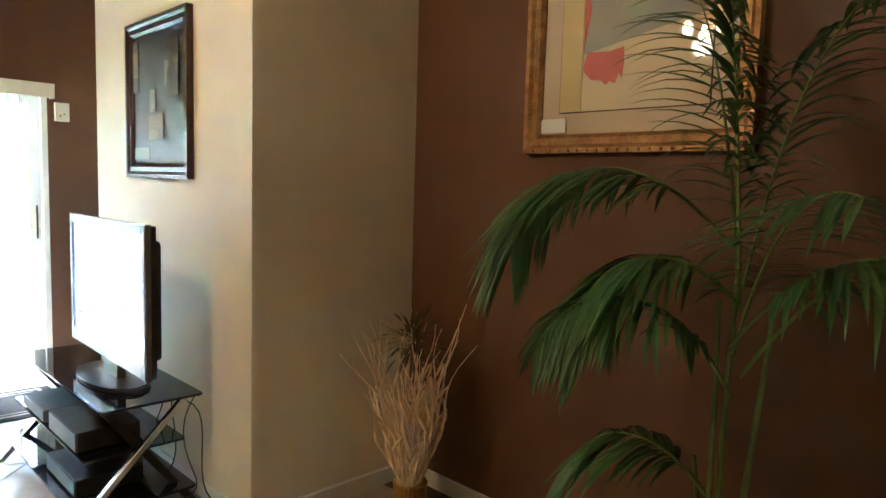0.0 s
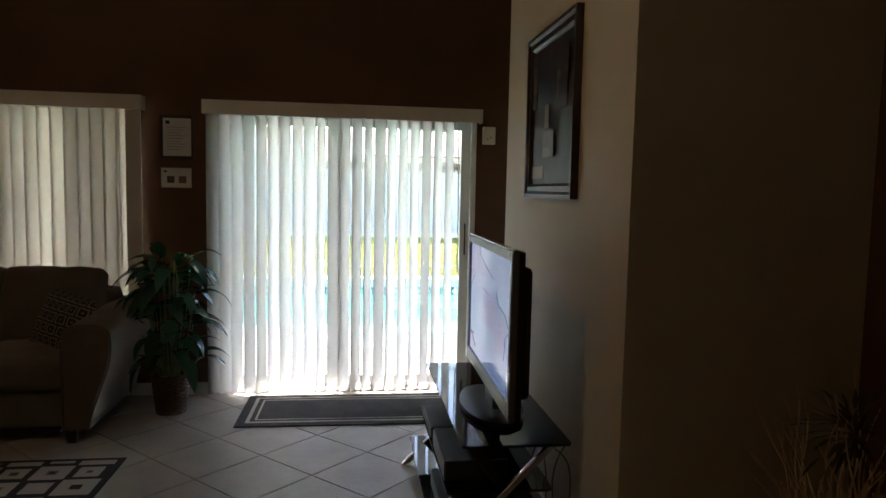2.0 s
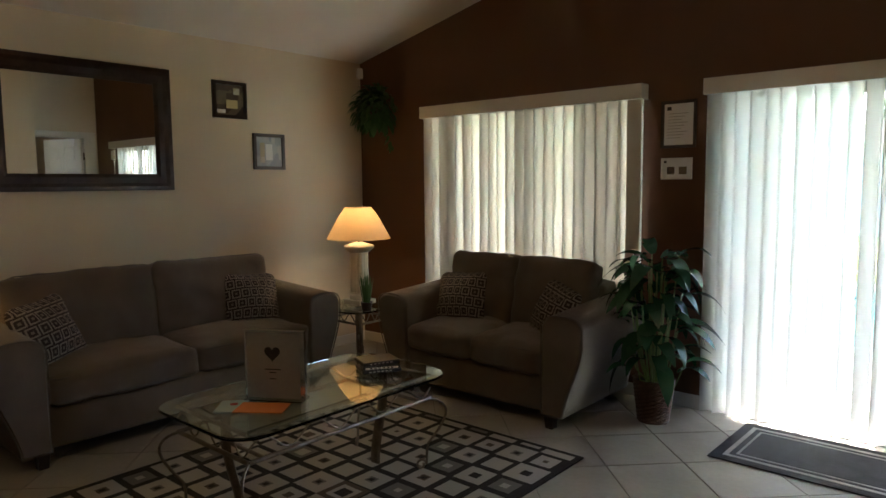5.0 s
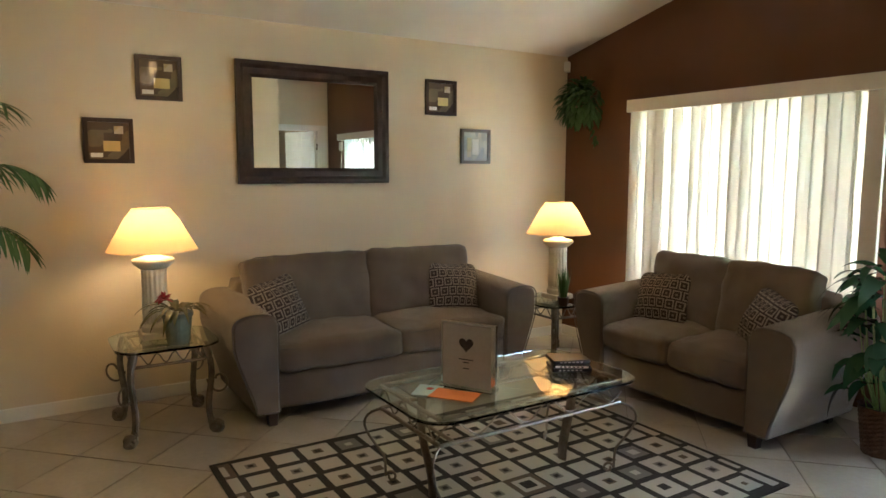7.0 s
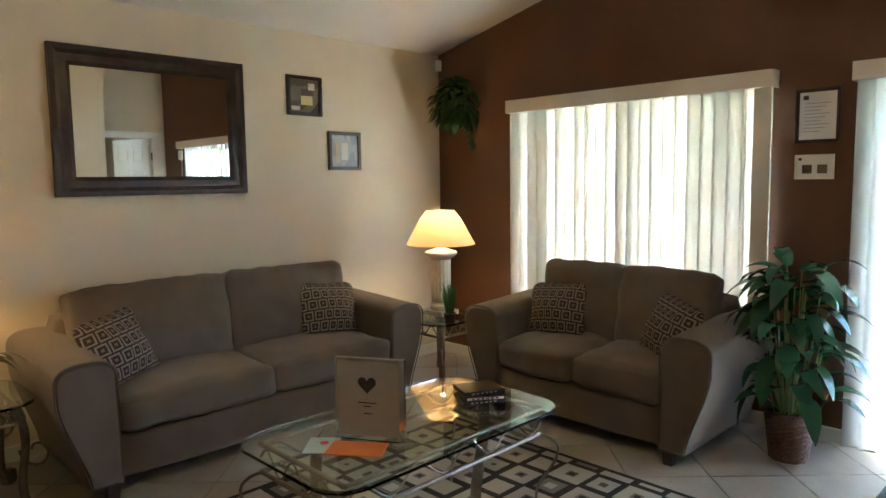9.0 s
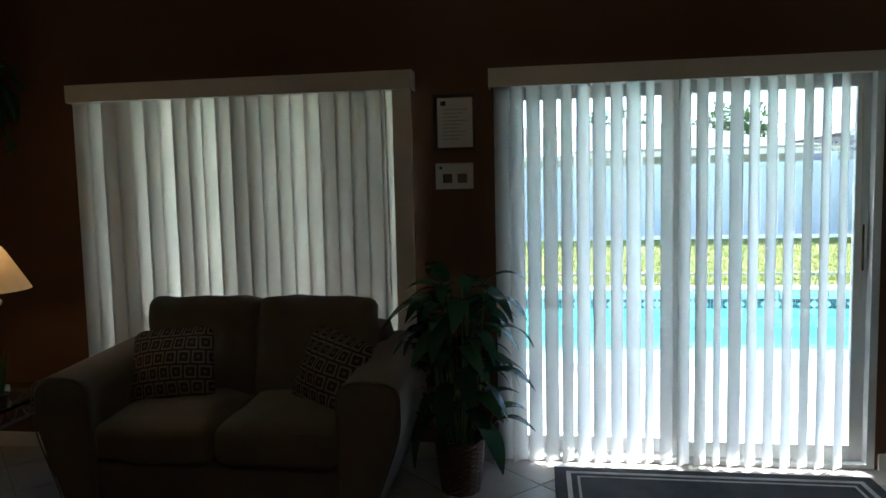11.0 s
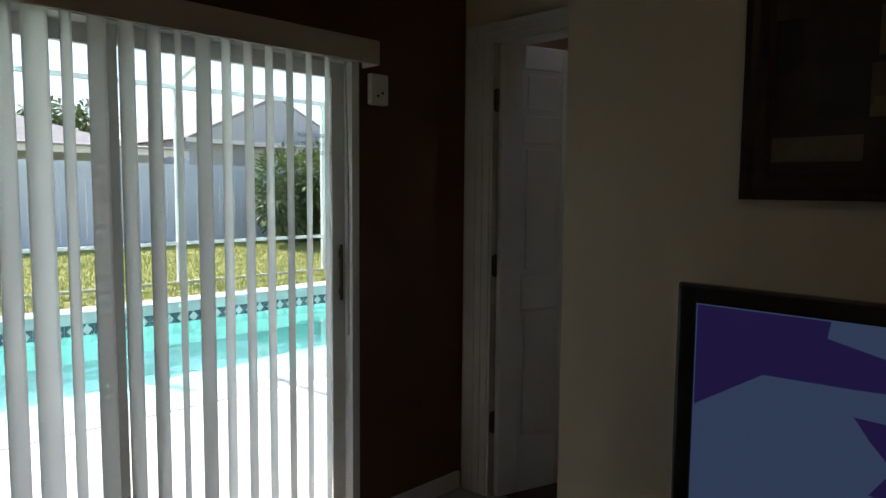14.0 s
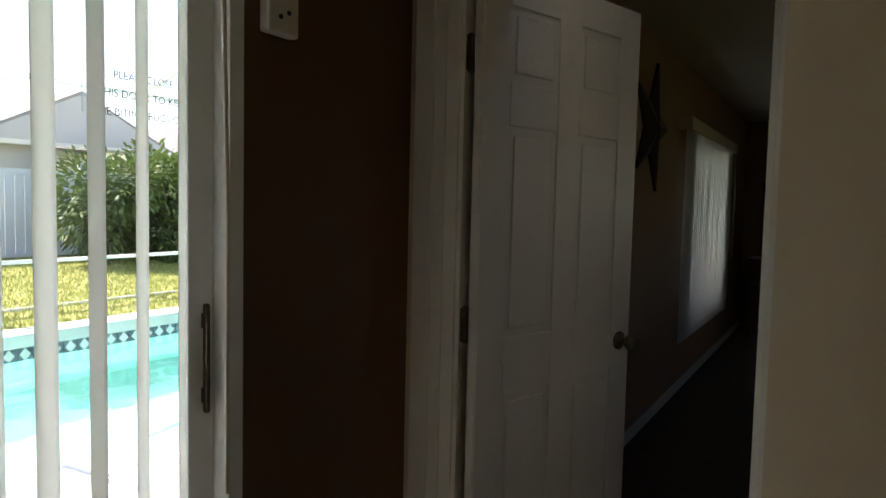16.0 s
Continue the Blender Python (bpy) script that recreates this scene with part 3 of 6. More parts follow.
def window(name, o, label):
    x0, x1, z0, z1 = o
    ob = thing(name, pose(0, 0, 0), label, "window", kind="structure")
    part("window_frame", join(block(x0, 0.03, z0, x0 + 0.04, 0.10, z1), block(x1 - 0.04, 0.03, z0, x1, 0.10, z1), block(x0 + 0.04, 0.03, z1 - 0.04, x1 - 0.04, 0.10, z1),
                              block(x0 + 0.04, 0.03, z0, x1 - 0.04, 0.10, z0 + 0.04), block((x0 + x1) / 2 - 0.025, 0.04, z0 + 0.04, (x0 + x1) / 2 + 0.025, 0.09, z1 - 0.04)), ALU, ob)
    part("window_sill", block(x0 - 0.02, -0.025, z0 - 0.03, x1 + 0.02, 0.03, z0 - 0.001, 0.004), TRIM, ob)
    for a, b in ((x0 + 0.04, (x0 + x1) / 2 - 0.025), ((x0 + x1) / 2 + 0.025, x1 - 0.04)):
        g = part("pane", block(a - 0.003, 0.06, z0 + 0.037, b + 0.003, 0.065, z1 - 0.037), GLASS, ob)
        g.visible_shadow = False


window("window_1", WIN, "white framed window behind closed ivory blinds")
window("window_2", BWIN, "bedroom window behind closed blinds")


def slat_mesh(width, height, material):
    """One curved vinyl vane, hung from its top at z = 0."""
    bm = bmesh.new()
    n, zs = 6, (0.0, -0.04, -height * 0.5, -height)
    rows = []
    for z in zs:
        rows.append([bm.verts.new((width * (i / n - 0.5), 0.007 * math.cos(math.pi * (i / n - 0.5)), z)) for i in range(n + 1)])
    for a, b in zip(rows, rows[1:]):
        for i in range(n):
            bm.faces.new((a[i], b[i], b[i + 1], a[i + 1]))
    bmesh.ops.solidify(bm, geom=bm.faces[:], thickness=0.0014)
    me = mesh_of(bm, "slat", True)
    me.materials.append(material)
    return me


def vertical_blind(x0, x1, first, last, z_top, z_bot, turn, pitch, label, odd=None, board=None, y=-0.062, group="", loose=2.4, material=VANE, tilt=0.08):
    ob = thing("vertical_blind", pose(x0, 0, 0), label, "blind", group)
    bm = join(block(0, -0.10, z_top - 0.09, x1 - x0, -0.088, z_top, 0.003), block(0, -0.088, z_top - 0.012, x1 - x0, -0.001, z_top), block(0, -0.088, z_top - 0.09, 0.008, -0.001, z_top - 0.012),
              block(x1 - x0 - 0.008, -0.088, z_top - 0.09, x1 - x0, -0.001, z_top - 0.012))
    part("valance", bm, VALANCE, ob, "ivory vinyl valance")
    part("headrail", block(0.03, y - 0.02, z_top - 0.06, x1 - x0 - 0.03, y + 0.02, z_top - 0.02), ALU, ob)
    me = slat_mesh(0.089, z_top - 0.065 - z_bot, material)
    rnd = random.Random(round(x0 * 100))
    x, i = first, 0
    while x < last:
        a = turn + rnd.uniform(-loose, loose) + (odd or {}).get(i, 0)
        part("slat", me, None, ob, m=pose(x - x0 + rnd.uniform(-1, 1) * tilt * 0.03, y, z_top - 0.065, rnd.uniform(-0.07, 0.07), rnd.uniform(-tilt, tilt), a))
        x += pitch
        i += 1
    if board:
        part("end_board", block(board[0] - x0, y - 0.004, z_bot, board[1] - x0, y + 0.002, z_top - 0.09), VALANCE, ob)
    part("wand", tube([(last - x0 - 0.02, y - 0.035, z_top - 0.10), (last - x0 - 0.015, y - 0.045, z_top - 0.6), (last - x0 - 0.012, y - 0.04, z_top - 1.1)], 0.004), VALANCE, ob)
    return ob


vertical_blind(0.0, 1.822, 0.055, 1.68, 1.943, 0.02, 41, 0.0775, "half open ivory vertical blinds on patio door", {4: 6, 8: -9, 9: 12, 13: 14, 14: -6})
vertical_blind(-2.182, -0.367, -2.115, -0.48, 1.955, 0.40, 21, 0.0775, "closed ivory vertical blinds behind the loveseat", {7: 5, 8: -6}, (-0.472, -0.379), loose=0.5, material=WINVANE, tilt=0.03)
vertical_blind(5.78, 8.02, 5.85, 7.97, 2.03, 0.42, -9, 0.0775, "closed pale vertical blinds in the dim bedroom", loose=1.0, material=DIMVANE)

# ---- bedroom door ----


def six_panel_leaf(w, h, t):
    """A moulded door: stiles and rails proud of raised panels, on both faces."""
    st, mid = 0.105, 0.10
    pw = (w - 2 * st - mid) / 2
    rows = ((0.24, 0.84), (1.00, 1.58), (1.70, 1.90))
    core = block(0, -t / 2 + 0.006, 0, w, t / 2 - 0.006, h)
    bits = [core]
    edges = [0, 0.24, 0.84, 1.00, 1.58, 1.70, 1.90, h]
    for s in (-1, 1):
        ya, yb = (-t / 2, -t / 2 + 0.0065) if s < 0 else (t / 2 - 0.0065, t / 2)
        bits += [block(0, ya, 0, st, yb, h, 0.0025, 1), block(w - st, ya, 0, w, yb, h, 0.0025, 1), block(st + pw, ya, 0, st + pw + mid, yb, h, 0.0025, 1)]
        for z0, z1 in zip(edges[::2], edges[1::2]):
            for x in (st, st + pw + mid):
                bits.append(block(x, ya, z0, x + pw, yb, z1, 0.0025, 1))
        for z0, z1 in rows:
            for x in (st, st + pw + mid):
                y0, y1 = (-t / 2 + 0.001, -t / 2 + 0.007) if s < 0 else (t / 2 - 0.007, t / 2 - 0.001)
                bits.append(block(x + 0.022, y0, z0 + 0.022, x + pw - 0.022, y1, z1 - 0.022, 0.004, 1))
    return join(*bits)


def bedroom_door():
    y0, y1, _, zh = DOOR
    ob = thing("door_2", pose(0, 0, 0), "white six panel door standing open to the bedroom", "door", kind="structure")
    jx0, jx1 = XDOOR - 0.002, XDOOR + 0.125
    part("door_jamb", join(block(jx0, y1 - 0.02, 0, jx1, y1, zh), block(jx0, y0, 0, jx1, y0 + 0.02, zh), block(jx0, y0 + 0.02, zh - 0.02, jx1, y1 - 0.02, zh)), TRIM, ob)
    c, t = 0.062, 0.017

    def case(a0, b0, a1, b1):
        steps = []
        for k, (f, d) in enumerate(((0.0, t * 0.55), (0.28, t * 0.8), (0.55, t))):
            if b1 - b0 > a1 - a0:
                w = (a1 - a0) * (1 - f)
                lo, hi = (a1 - w, a1) if a0 > -0.5 else (a0, a0 + w)
                steps.append(block(XDOOR - d, lo, b0, XDOOR - 0.001, hi, b1, 0.002, 1))
            else:
                steps.append(block(XDOOR - d, a0, b0 + (b1 - b0) * f, XDOOR - 0.001, a1, b1, 0.002, 1))
        return steps
    part("casing", join(*case(y1 - 0.008, 0.0, min(y1 - 0.008 + c + 0.07, -0.014), zh + c)), TRIM, ob)
    part("casing", join(*case(-0.963, 0.0, y0 + 0.008, zh + c)), TRIM, ob)
    part("casing", join(*case(y0 + 0.0085, zh - 0.008, y1 - 0.0085, zh + c)), TRIM, ob)
    w, h, th = 0.72, 2.0, 0.035
    ang = -17.5
    leaf_m = pose(XDOOR + 0.012, y1 - 0.054, 0.012, 0, 0, ang)
    lf = part("door_leaf", six_panel_leaf(w, h, th), TRIM, ob, m=leaf_m)
    for z in (0.345, 1.055, 1.775):
        part("hinge", join(moved(lathe([(0.0075, -0.05), (0.0085, -0.048), (0.0085, 0.048), (0.0075, 0.05)], 12), pose(XDOOR + 0.018, y1 - 0.028, z)),
                           block(XDOOR + 0.004, y1 - 0.0235, z - 0.045, XDOOR + 0.04, y1 - 0.0195, z + 0.045)), BRASS, ob, "dark brass hinge")
    knob = lathe([(0.03, 0), (0.03, 0.006), (0.012, 0.010), (0.011, 0.03), (0.022, 0.036), (0.029, 0.05), (0.027, 0.062), (0.014, 0.07)], 24)
    part("knob", moved(knob, pose(w - 0.06, -th / 2, 0.93, 90)), BRASS, lf, "dark brass knob", smooth=True)
    knob = lathe([(0.03, 0), (0.03, 0.006), (0.012, 0.010), (0.011, 0.03), (0.022, 0.036), (0.029, 0.05), (0.027, 0.062), (0.014, 0.07)], 24)
    part("knob", moved(knob, pose(w - 0.06, th / 2, 0.93, -90)), BRASS, lf, "dark brass knob", smooth=True)


bedroom_door()


def star(r0, r1, n, t, rot=0.0):
    pts = []
    for i in range(2 * n):
        r = r0 if i % 2 == 0 else r1
        a = math.pi / 2 + rot + math.pi * i / n
        pts.append((r * math.cos(a), r * math.sin(a)))
    bm = prism(pts, 0, t * 0.3)
    tip = bm.verts.new((0, 0, t))
    top = [f for f in bm.faces if all(v.co.z > t * 0.25 for v in f.verts)][0]
    ring = list(top.verts)
    bmesh.ops.delete(bm, geom=[top], context="FACES_ONLY")
    for i in range(len(ring)):
        bm.faces.new((ring[i], ring[(i + 1) % len(ring)], tip))
    bmesh.ops.recalc_face_normals(bm, faces=bm.faces[:])
    return bm


solo("wall_star", moved(star(0.41, 0.16, 5, 0.06), pose(0, 0, 0, 90)), BRONZE, "large dark metal star on bedroom wall", "decoration", pose(5.0, -0.001, 1.87, 0, 14))
dr = thing("dresser", pose(9.3, -0.62, 0), "dark wooden dresser with a mirror in dim bedroom", "dresser")
part("body", block(-0.25, -0.5, 0.06, 0.28, 0.5, 0.86, 0.01), FRAMEWOOD, dr)
for z in (0.1, 0.36, 0.62):
    d = part("drawer", block(-0.268, -0.46, z, -0.251, 0.46, z + 0.22, 0.004), FRAMEWOOD, dr)
    part("handle", tube([(-0.285, -0.06, z + 0.11), (-0.29, 0, z + 0.11), (-0.285, 0.06, z + 0.11)], 0.006), BRASS, d)
for x in (-0.2, 0.23):
    for y in (-0.45, 0.45):
        part("foot", block(x - 0.03, y - 0.03, 0.006, x + 0.03, y + 0.03, 0.06), FRAMEWOOD, dr)
part("mirror_frame", join(block(0.22, -0.42, 0.86, 0.26, -0.35, 1.72), block(0.22, 0.35, 0.86, 0.26, 0.42, 1.72), block(0.22, -0.35, 1.65, 0.26, 0.35, 1.72), block(0.22, -0.35, 0.86, 0.26, 0.35, 0.93)), FRAMEWOOD, dr)
part("mirror_glass", block(0.235, -0.35, 0.93, 0.245, 0.35, 1.65), MIRROR, dr)

# ---- seating ----


def arm_outline(w_top, w_bot, h):
    """Front of a flared, rolled arm; inner side at x = 0, outer to +x."""
    pts = [(0.0, 0.0), (w_bot * 0.85, 0.0)]
    for i in range(1, 10):
        k = i / 10
        q = min(1.0, k * 1.22)
        pts.append((w_bot * 0.85 + (w_top - w_bot * 0.85) * (0.45 * q + 0.55 * q * q * (3 - 2 * q)), h * 0.86 * k))
    for i in range(0, 25):
        a = math.pi * i / 24
        c, s = math.cos(a), math.sin(a)
        pts.append((w_top * 0.5 + w_top * 0.5 * math.copysign(abs(c) ** 0.75, c), h * 0.86 + h * 0.14 * s ** 0.8))
    pts.append((0.0, h * 0.5))
    return pts


def couch(name, m, width, depth, seats, label, pillows, w_top=0.25, w_bot=0.155, group="lounge seating"):
    """Front to -y, back at y = +depth/2."""
    ob = thing(name, m, label, "sofa", group)
    inner = width - 2 * w_top
    f, b = -depth / 2, depth / 2
    base_z = 0.085
    # arms
    for s in (-1, 1):
        prof = arm_outline(w_top, w_bot, 0.565)
        bm = bmesh.new()
        rings = []
        ys = (f, f + 0.02, f + depth * 0.5, b - 0.05, b)
        for k, y in enumerate(ys):
            rise = 0.045 * (y - f) / depth
            g = 0.985 if k in (0, 4) else 1.0
            rings.append([bm.verts.new((s * (inner / 2 + (x - 0.05) * g + 0.05), y, base_z + z * g + rise * (z / 0.565))) for x, z in prof])
        for a, c in zip(rings, rings[1:]):
            for i in range(len(prof)):
                bm.faces.new((a[i], a[(i + 1) % len(prof)], c[(i + 1) % len(prof)], c[i]))
        bm.faces.new(rings[0])
        bm.faces.new(rings[-1])
        bmesh.ops.recalc_face_normals(bm, faces=bm.faces[:])
        bmesh.ops.bevel(bm, geom=[e for e in bm.edges if abs(e.verts[0].co.y - e.verts[1].co.y) < 1e-5 and e.verts[0].co.y < f + 0.01], offset=0.010, segments=2, affect="EDGES")
        arm = part("arm", bm, TAUPE, ob, smooth=True)
        for p in arm.data.polygons:
            p.use_smooth = len(p.vertices) < 9
        pts = [(s * (inner / 2 + x), f - 0.002, base_z + z) for x, z in prof]
        part("piping", tube(pts, 0.0035, 6, closed=True), PIPING, arm)
    # frame below the cushions, back
    part("base", moved(soft(inner + 0.04, depth - 0.06, 0.22, 0.02, (0, 0.004, 0), 6), pose(0, 0.0, base_z + 0.11)), TAUPE, ob, smooth=True)
    back = soft(width - 2 * w_top + 0.16, 0.2, 0.66, 0.05, (0, 0.01, 0.01), 8)
    part("backrest", moved(back, pose(0, b - 0.09, 0.43, 6)), TAUPE, ob, smooth=True)
    cw = inner / seats
    for i in range(seats):
        cx = -inner / 2 + cw * (i + 0.5)
        c = soft(cw - 0.006, depth - 0.20, 0.165, 0.045, (0.004, 0.012, 0.028), 14, i + 1, 0.011)
        seat = part("seat_cushion", moved(c, pose(cx, f + (depth - 0.20) / 2 - 0.012, 0.385, 1.5)), TAUPE, ob, smooth=True)
        loop = [(x, y, 0) for x, y in rounded_outline(-cw / 2 + 0.012, -(depth - 0.20) / 2 + 0.006, cw / 2 - 0.012, (depth - 0.20) / 2 - 0.01, 0.05, 4)]
        part("piping", moved(tube(loop, 0.0036, 6, closed=True), pose(cx, f + (depth - 0.20) / 2 - 0.012, 0.445, 1.5)), PIPING, seat)
        k = soft(cw + 0.03, 0.20, 0.46, 0.04, (0.004, 0.055, 0.006), 15, i + 5, 0.018)
        cush = part("back_cushion", moved(k, pose(cx + (0.012 if i else -0.012), b - 0.235, 0.655, -11, (1.2 if i else -1.0))), TAUPE, ob, smooth=True)
        loop = [(x, 0, y) for x, y in rounded_outline(-cw / 2 + 0.0, -0.215, cw / 2 - 0.0, 0.228, 0.05, 4)]
        part("piping", moved(tube(loop, 0.0036, 6, closed=True), pose(cx, b - 0.235, 0.655, -11) @ pose(0, -0.072, 0)), PIPING, cush)
    for sx in (-1, 1):
        for y in (f + 0.06, b - 0.06):
            leg = prism([(-0.03, -0.03), (0.03, -0.03), (0.03, 0.03), (-0.03, 0.03)], 0, 0.09)
            for v in leg.verts:
                if v.co.z < 0.01:
                    v.co.x *= 0.75
                    v.co.y *= 0.75
            part("foot", moved(leg, pose(sx * (inner / 2 + 0.03), y, 0)), FOOTWOOD, ob, "dark wooden foot")
    for px, py, pz, rx, ry, rz in pillows:
        bm = soft(0.37, 0.13, 0.37, 0.055, (0.0, 0.05, 0.0), 12, round(px * 10), 0.009)
        for v in bm.verts:
            e = (abs(v.co.x) / 0.2) * (abs(v.co.z) / 0.2)
            v.co.y *= max(0.25, 1 - 0.75 * max(abs(v.co.x), abs(v.co.z)) ** 2 / 0.04)
            v.co.x *= 1 + 0.06 * e - 0.03
            v.co.z *= 1 + 0.06 * e - 0.03
        solo("throw_pillow", bm, PILLOW, "brown throw pillow with woven pale squares", "pillow", m @ pose(px, py, pz, rx, ry, rz), True, group="throw pillows")
    return ob


couch("loveseat", pose(-1.07, -0.50, 0), 1.53, 0.80, 2, "taupe microfibre loveseat with two seat cushions",
      [(-0.35, -0.03, 0.595, -22, -4, 8), (0.39, -0.06, 0.585, -22, 8, -32)])
couch("sofa", pose(-2.48, -2.065, 0, 0, 0, 90), 2.07, 0.80, 2, "taupe microfibre sofa against the cream wall",
      [(-0.66, -0.06, 0.60, -22, -7, 28), (0.60, -0.02, 0.60, -22, 5, -8)])

# ---- rugs ----
rug = solo("area_rug", block(-0.795, -1.105, 0.0, 0.795, 1.105, 0.009, 0.003), RUG, "black, grey and cream rug of nested squares", "rug", pose(-0.965, -2.21, 0.0005))
mat = thing("door_mat", pose(0.285, -0.69, 0.0005, 0, 0, -0.8), "charcoal mat with pale border lines before patio door", "mat")
part("mat_body", block(0, 0, 0, 1.44, 0.6, 0.008, 0.003), CHARCOAL, mat)
for inset, w in ((0.055, 0.022), (0.105, 0.012)):
    a, b, c, d = inset, inset, 1.44 - inset, 0.6 - inset
    part("border_stripe", join(block(a, b, 0.007, c, b + w, 0.0095), block(a, d - w, 0.007, c, d, 0.0095), block(a, b + w, 0.007, a + w, d - w, 0.0095), block(c - w, b + w, 0.007, c, d - w, 0.0095)), MATGREY, mat, "pale woven stripe")

# ---- wrought iron tables ----


def scroll(cx, cz, r, turns, start, n=26, shrink=0.35):
    pts = []
    for i in range(n + 1):
        k = i / n
        a = start + turns * 2 * math.pi * k
        rr = r * (1 - (1 - shrink) * k)
        pts.append((cx + rr * math.cos(a), cz + rr * math.sin(a)))
    return pts


def leg_curve(h, out):
    """An S of flat iron from under the top to a curled foot, in the plane of (outwards, up)."""
    pts = [(0.0, h), (0.012, h * 0.94)]
    for i in range(1, 13):
        k = i / 12
        pts.append((0.012 + out * 0.35 * math.sin(math.pi * k) * (1 - k) - out * 0.25 * math.sin(math.pi * k) * k + out * 0.12 * k, h * (0.94 - 0.84 * k)))
    x, z = pts[-1]
    pts += scroll(x + 0.034, z - 0.012, 0.035, 1.25, math.pi * 0.85, 20, 0.35)
    low = min(p[1] for p in pts)
    return [(a, max(b - low * (1 - b / h), 0.0) + 0.006) for a, b in pts]


def iron_leg(ob, x, y, dx, dy, h, out=0.16):
    c = leg_curve(h, out)
    part("leg", tube([(x + dx * a, y + dy * a, b) for a, b in c], 0.017, 8, 1.5), IRON, ob)
    curl = scroll(0.085, h * 0.60, 0.075, 0.95, math.pi * 1.0, 22, 0.3)
    part("scroll", tube([(x + dx * a, y + dy * a, b) for a, b in curl], 0.006, 6), IRON, ob)


def glass_table(name, m, sx, sy, h, label, frame_h, out=0.16, plates=False):
    ob = thing(name, m, label, "table")
    top = prism(rounded_outline(-sx / 2, -sy / 2, sx / 2, sy / 2, 0.13, 8), h - 0.012, h, 0.004)
    g = part("glass_top", top, TABLEGLASS, ob, "clear green edged glass top")
    g.visible_shadow = False
    fx, fy = sx / 2 - 0.075, sy / 2 - 0.09
    for z in (h - 0.022, frame_h):
        rail = [(-fx, -fy, z), (fx, -fy, z), (fx, fy, z), (-fx, fy, z)]
        for a, b in zip(rail, rail[1:] + rail[:1]):
            part("rail", tube([a, b], 0.009, 8), IRON, ob)
    for sgx in (-1, 1):
        for sgy in (-1, 1):
            if not plates:
                iron_leg(ob, sgx * fx, sgy * fy, sgx * 0.70, sgy * 0.70, h - 0.014, out)
                continue
            # slim bracket that swings out from the frame's corner and curls in at the floor
            pts = [(0.0, frame_h)]
            for i in range(1, 15):
                k = i / 14
                pts.append((0.085 * math.sin(math.pi * min(1, k * 1.25)) - 0.02 * k, frame_h + 0.03 * math.sin(math.pi * k) - (frame_h - 0.035) * k ** 1.25))
            a0, b0 = pts[-1]
            pts += [(a0 + p, b0 + q) for p, q in scroll(-0.026, 0.0, 0.026, 1.1, 0.0, 16, 0.4)]
            low = min(q for _, q in pts) - 0.006
            part("bracket", tube([(sgx * fx + sgx * p * 0.6, sgy * fy + sgy * p * 0.8, q - low * (1 - q / h)) for p, q in pts], 0.006, 6), IRON, ob)
    if plates:
        for sgy in (-1, 1):
            pts = [(0.0, 0.012 * sgy * math.sin(5 * k) + sgy * (fy - 0.09) + sgy * 0.02 * math.cos(3.1 * k), (h - 0.014) * (1 - k)) for k in [i / 16 for i in range(17)]]
            part("leg", tube(pts, 0.013, 8, 2.4), IRON, ob, "flat curved iron leg")
            part("crossbar", tube([(-fx, sgy * (fy - 0.07), frame_h), (fx, sgy * (fy - 0.07), frame_h)], 0.008, 8), IRON, ob)
    # wavy iron between the rails
    for side in (-1, 1):
        n = 40
        wave = [(-fx + 2 * fx * i / n, side * fy, (h - 0.022 + frame_h) / 2 + 0.4 * (h - 0.03 - frame_h) * math.sin(2 * math.pi * i / n * 3)) for i in range(n + 1)]
        part("lattice", tube(wave, 0.004, 6), IRON, ob)
        wave = [(side * fx, -fy + 2 * fy * i / n, (h - 0.022 + frame_h) / 2 + 0.4 * (h - 0.03 - frame_h) * math.sin(2 * math.pi * i / n * 4)) for i in range(n + 1)]
        part("lattice", tube(wave, 0.004, 6), IRON, ob)
    return ob


glass_table("coffee_table", pose(-0.925, -2.18, 0.0095), 0.66, 1.17, 0.465, "glass topped coffee table on scrolled iron legs", 0.345, 0.14, True)
glass_table("end_table", pose(-2.44, -3.385, 0), 0.53, 0.53, 0.50, "glass end table on scrolled iron legs beside sofa", 0.405)
glass_table("end_table", pose(-2.36, -0.60, 0), 0.54, 0.54, 0.46, "glass end table on iron legs in room corner", 0.36)

# ---- lamps ----


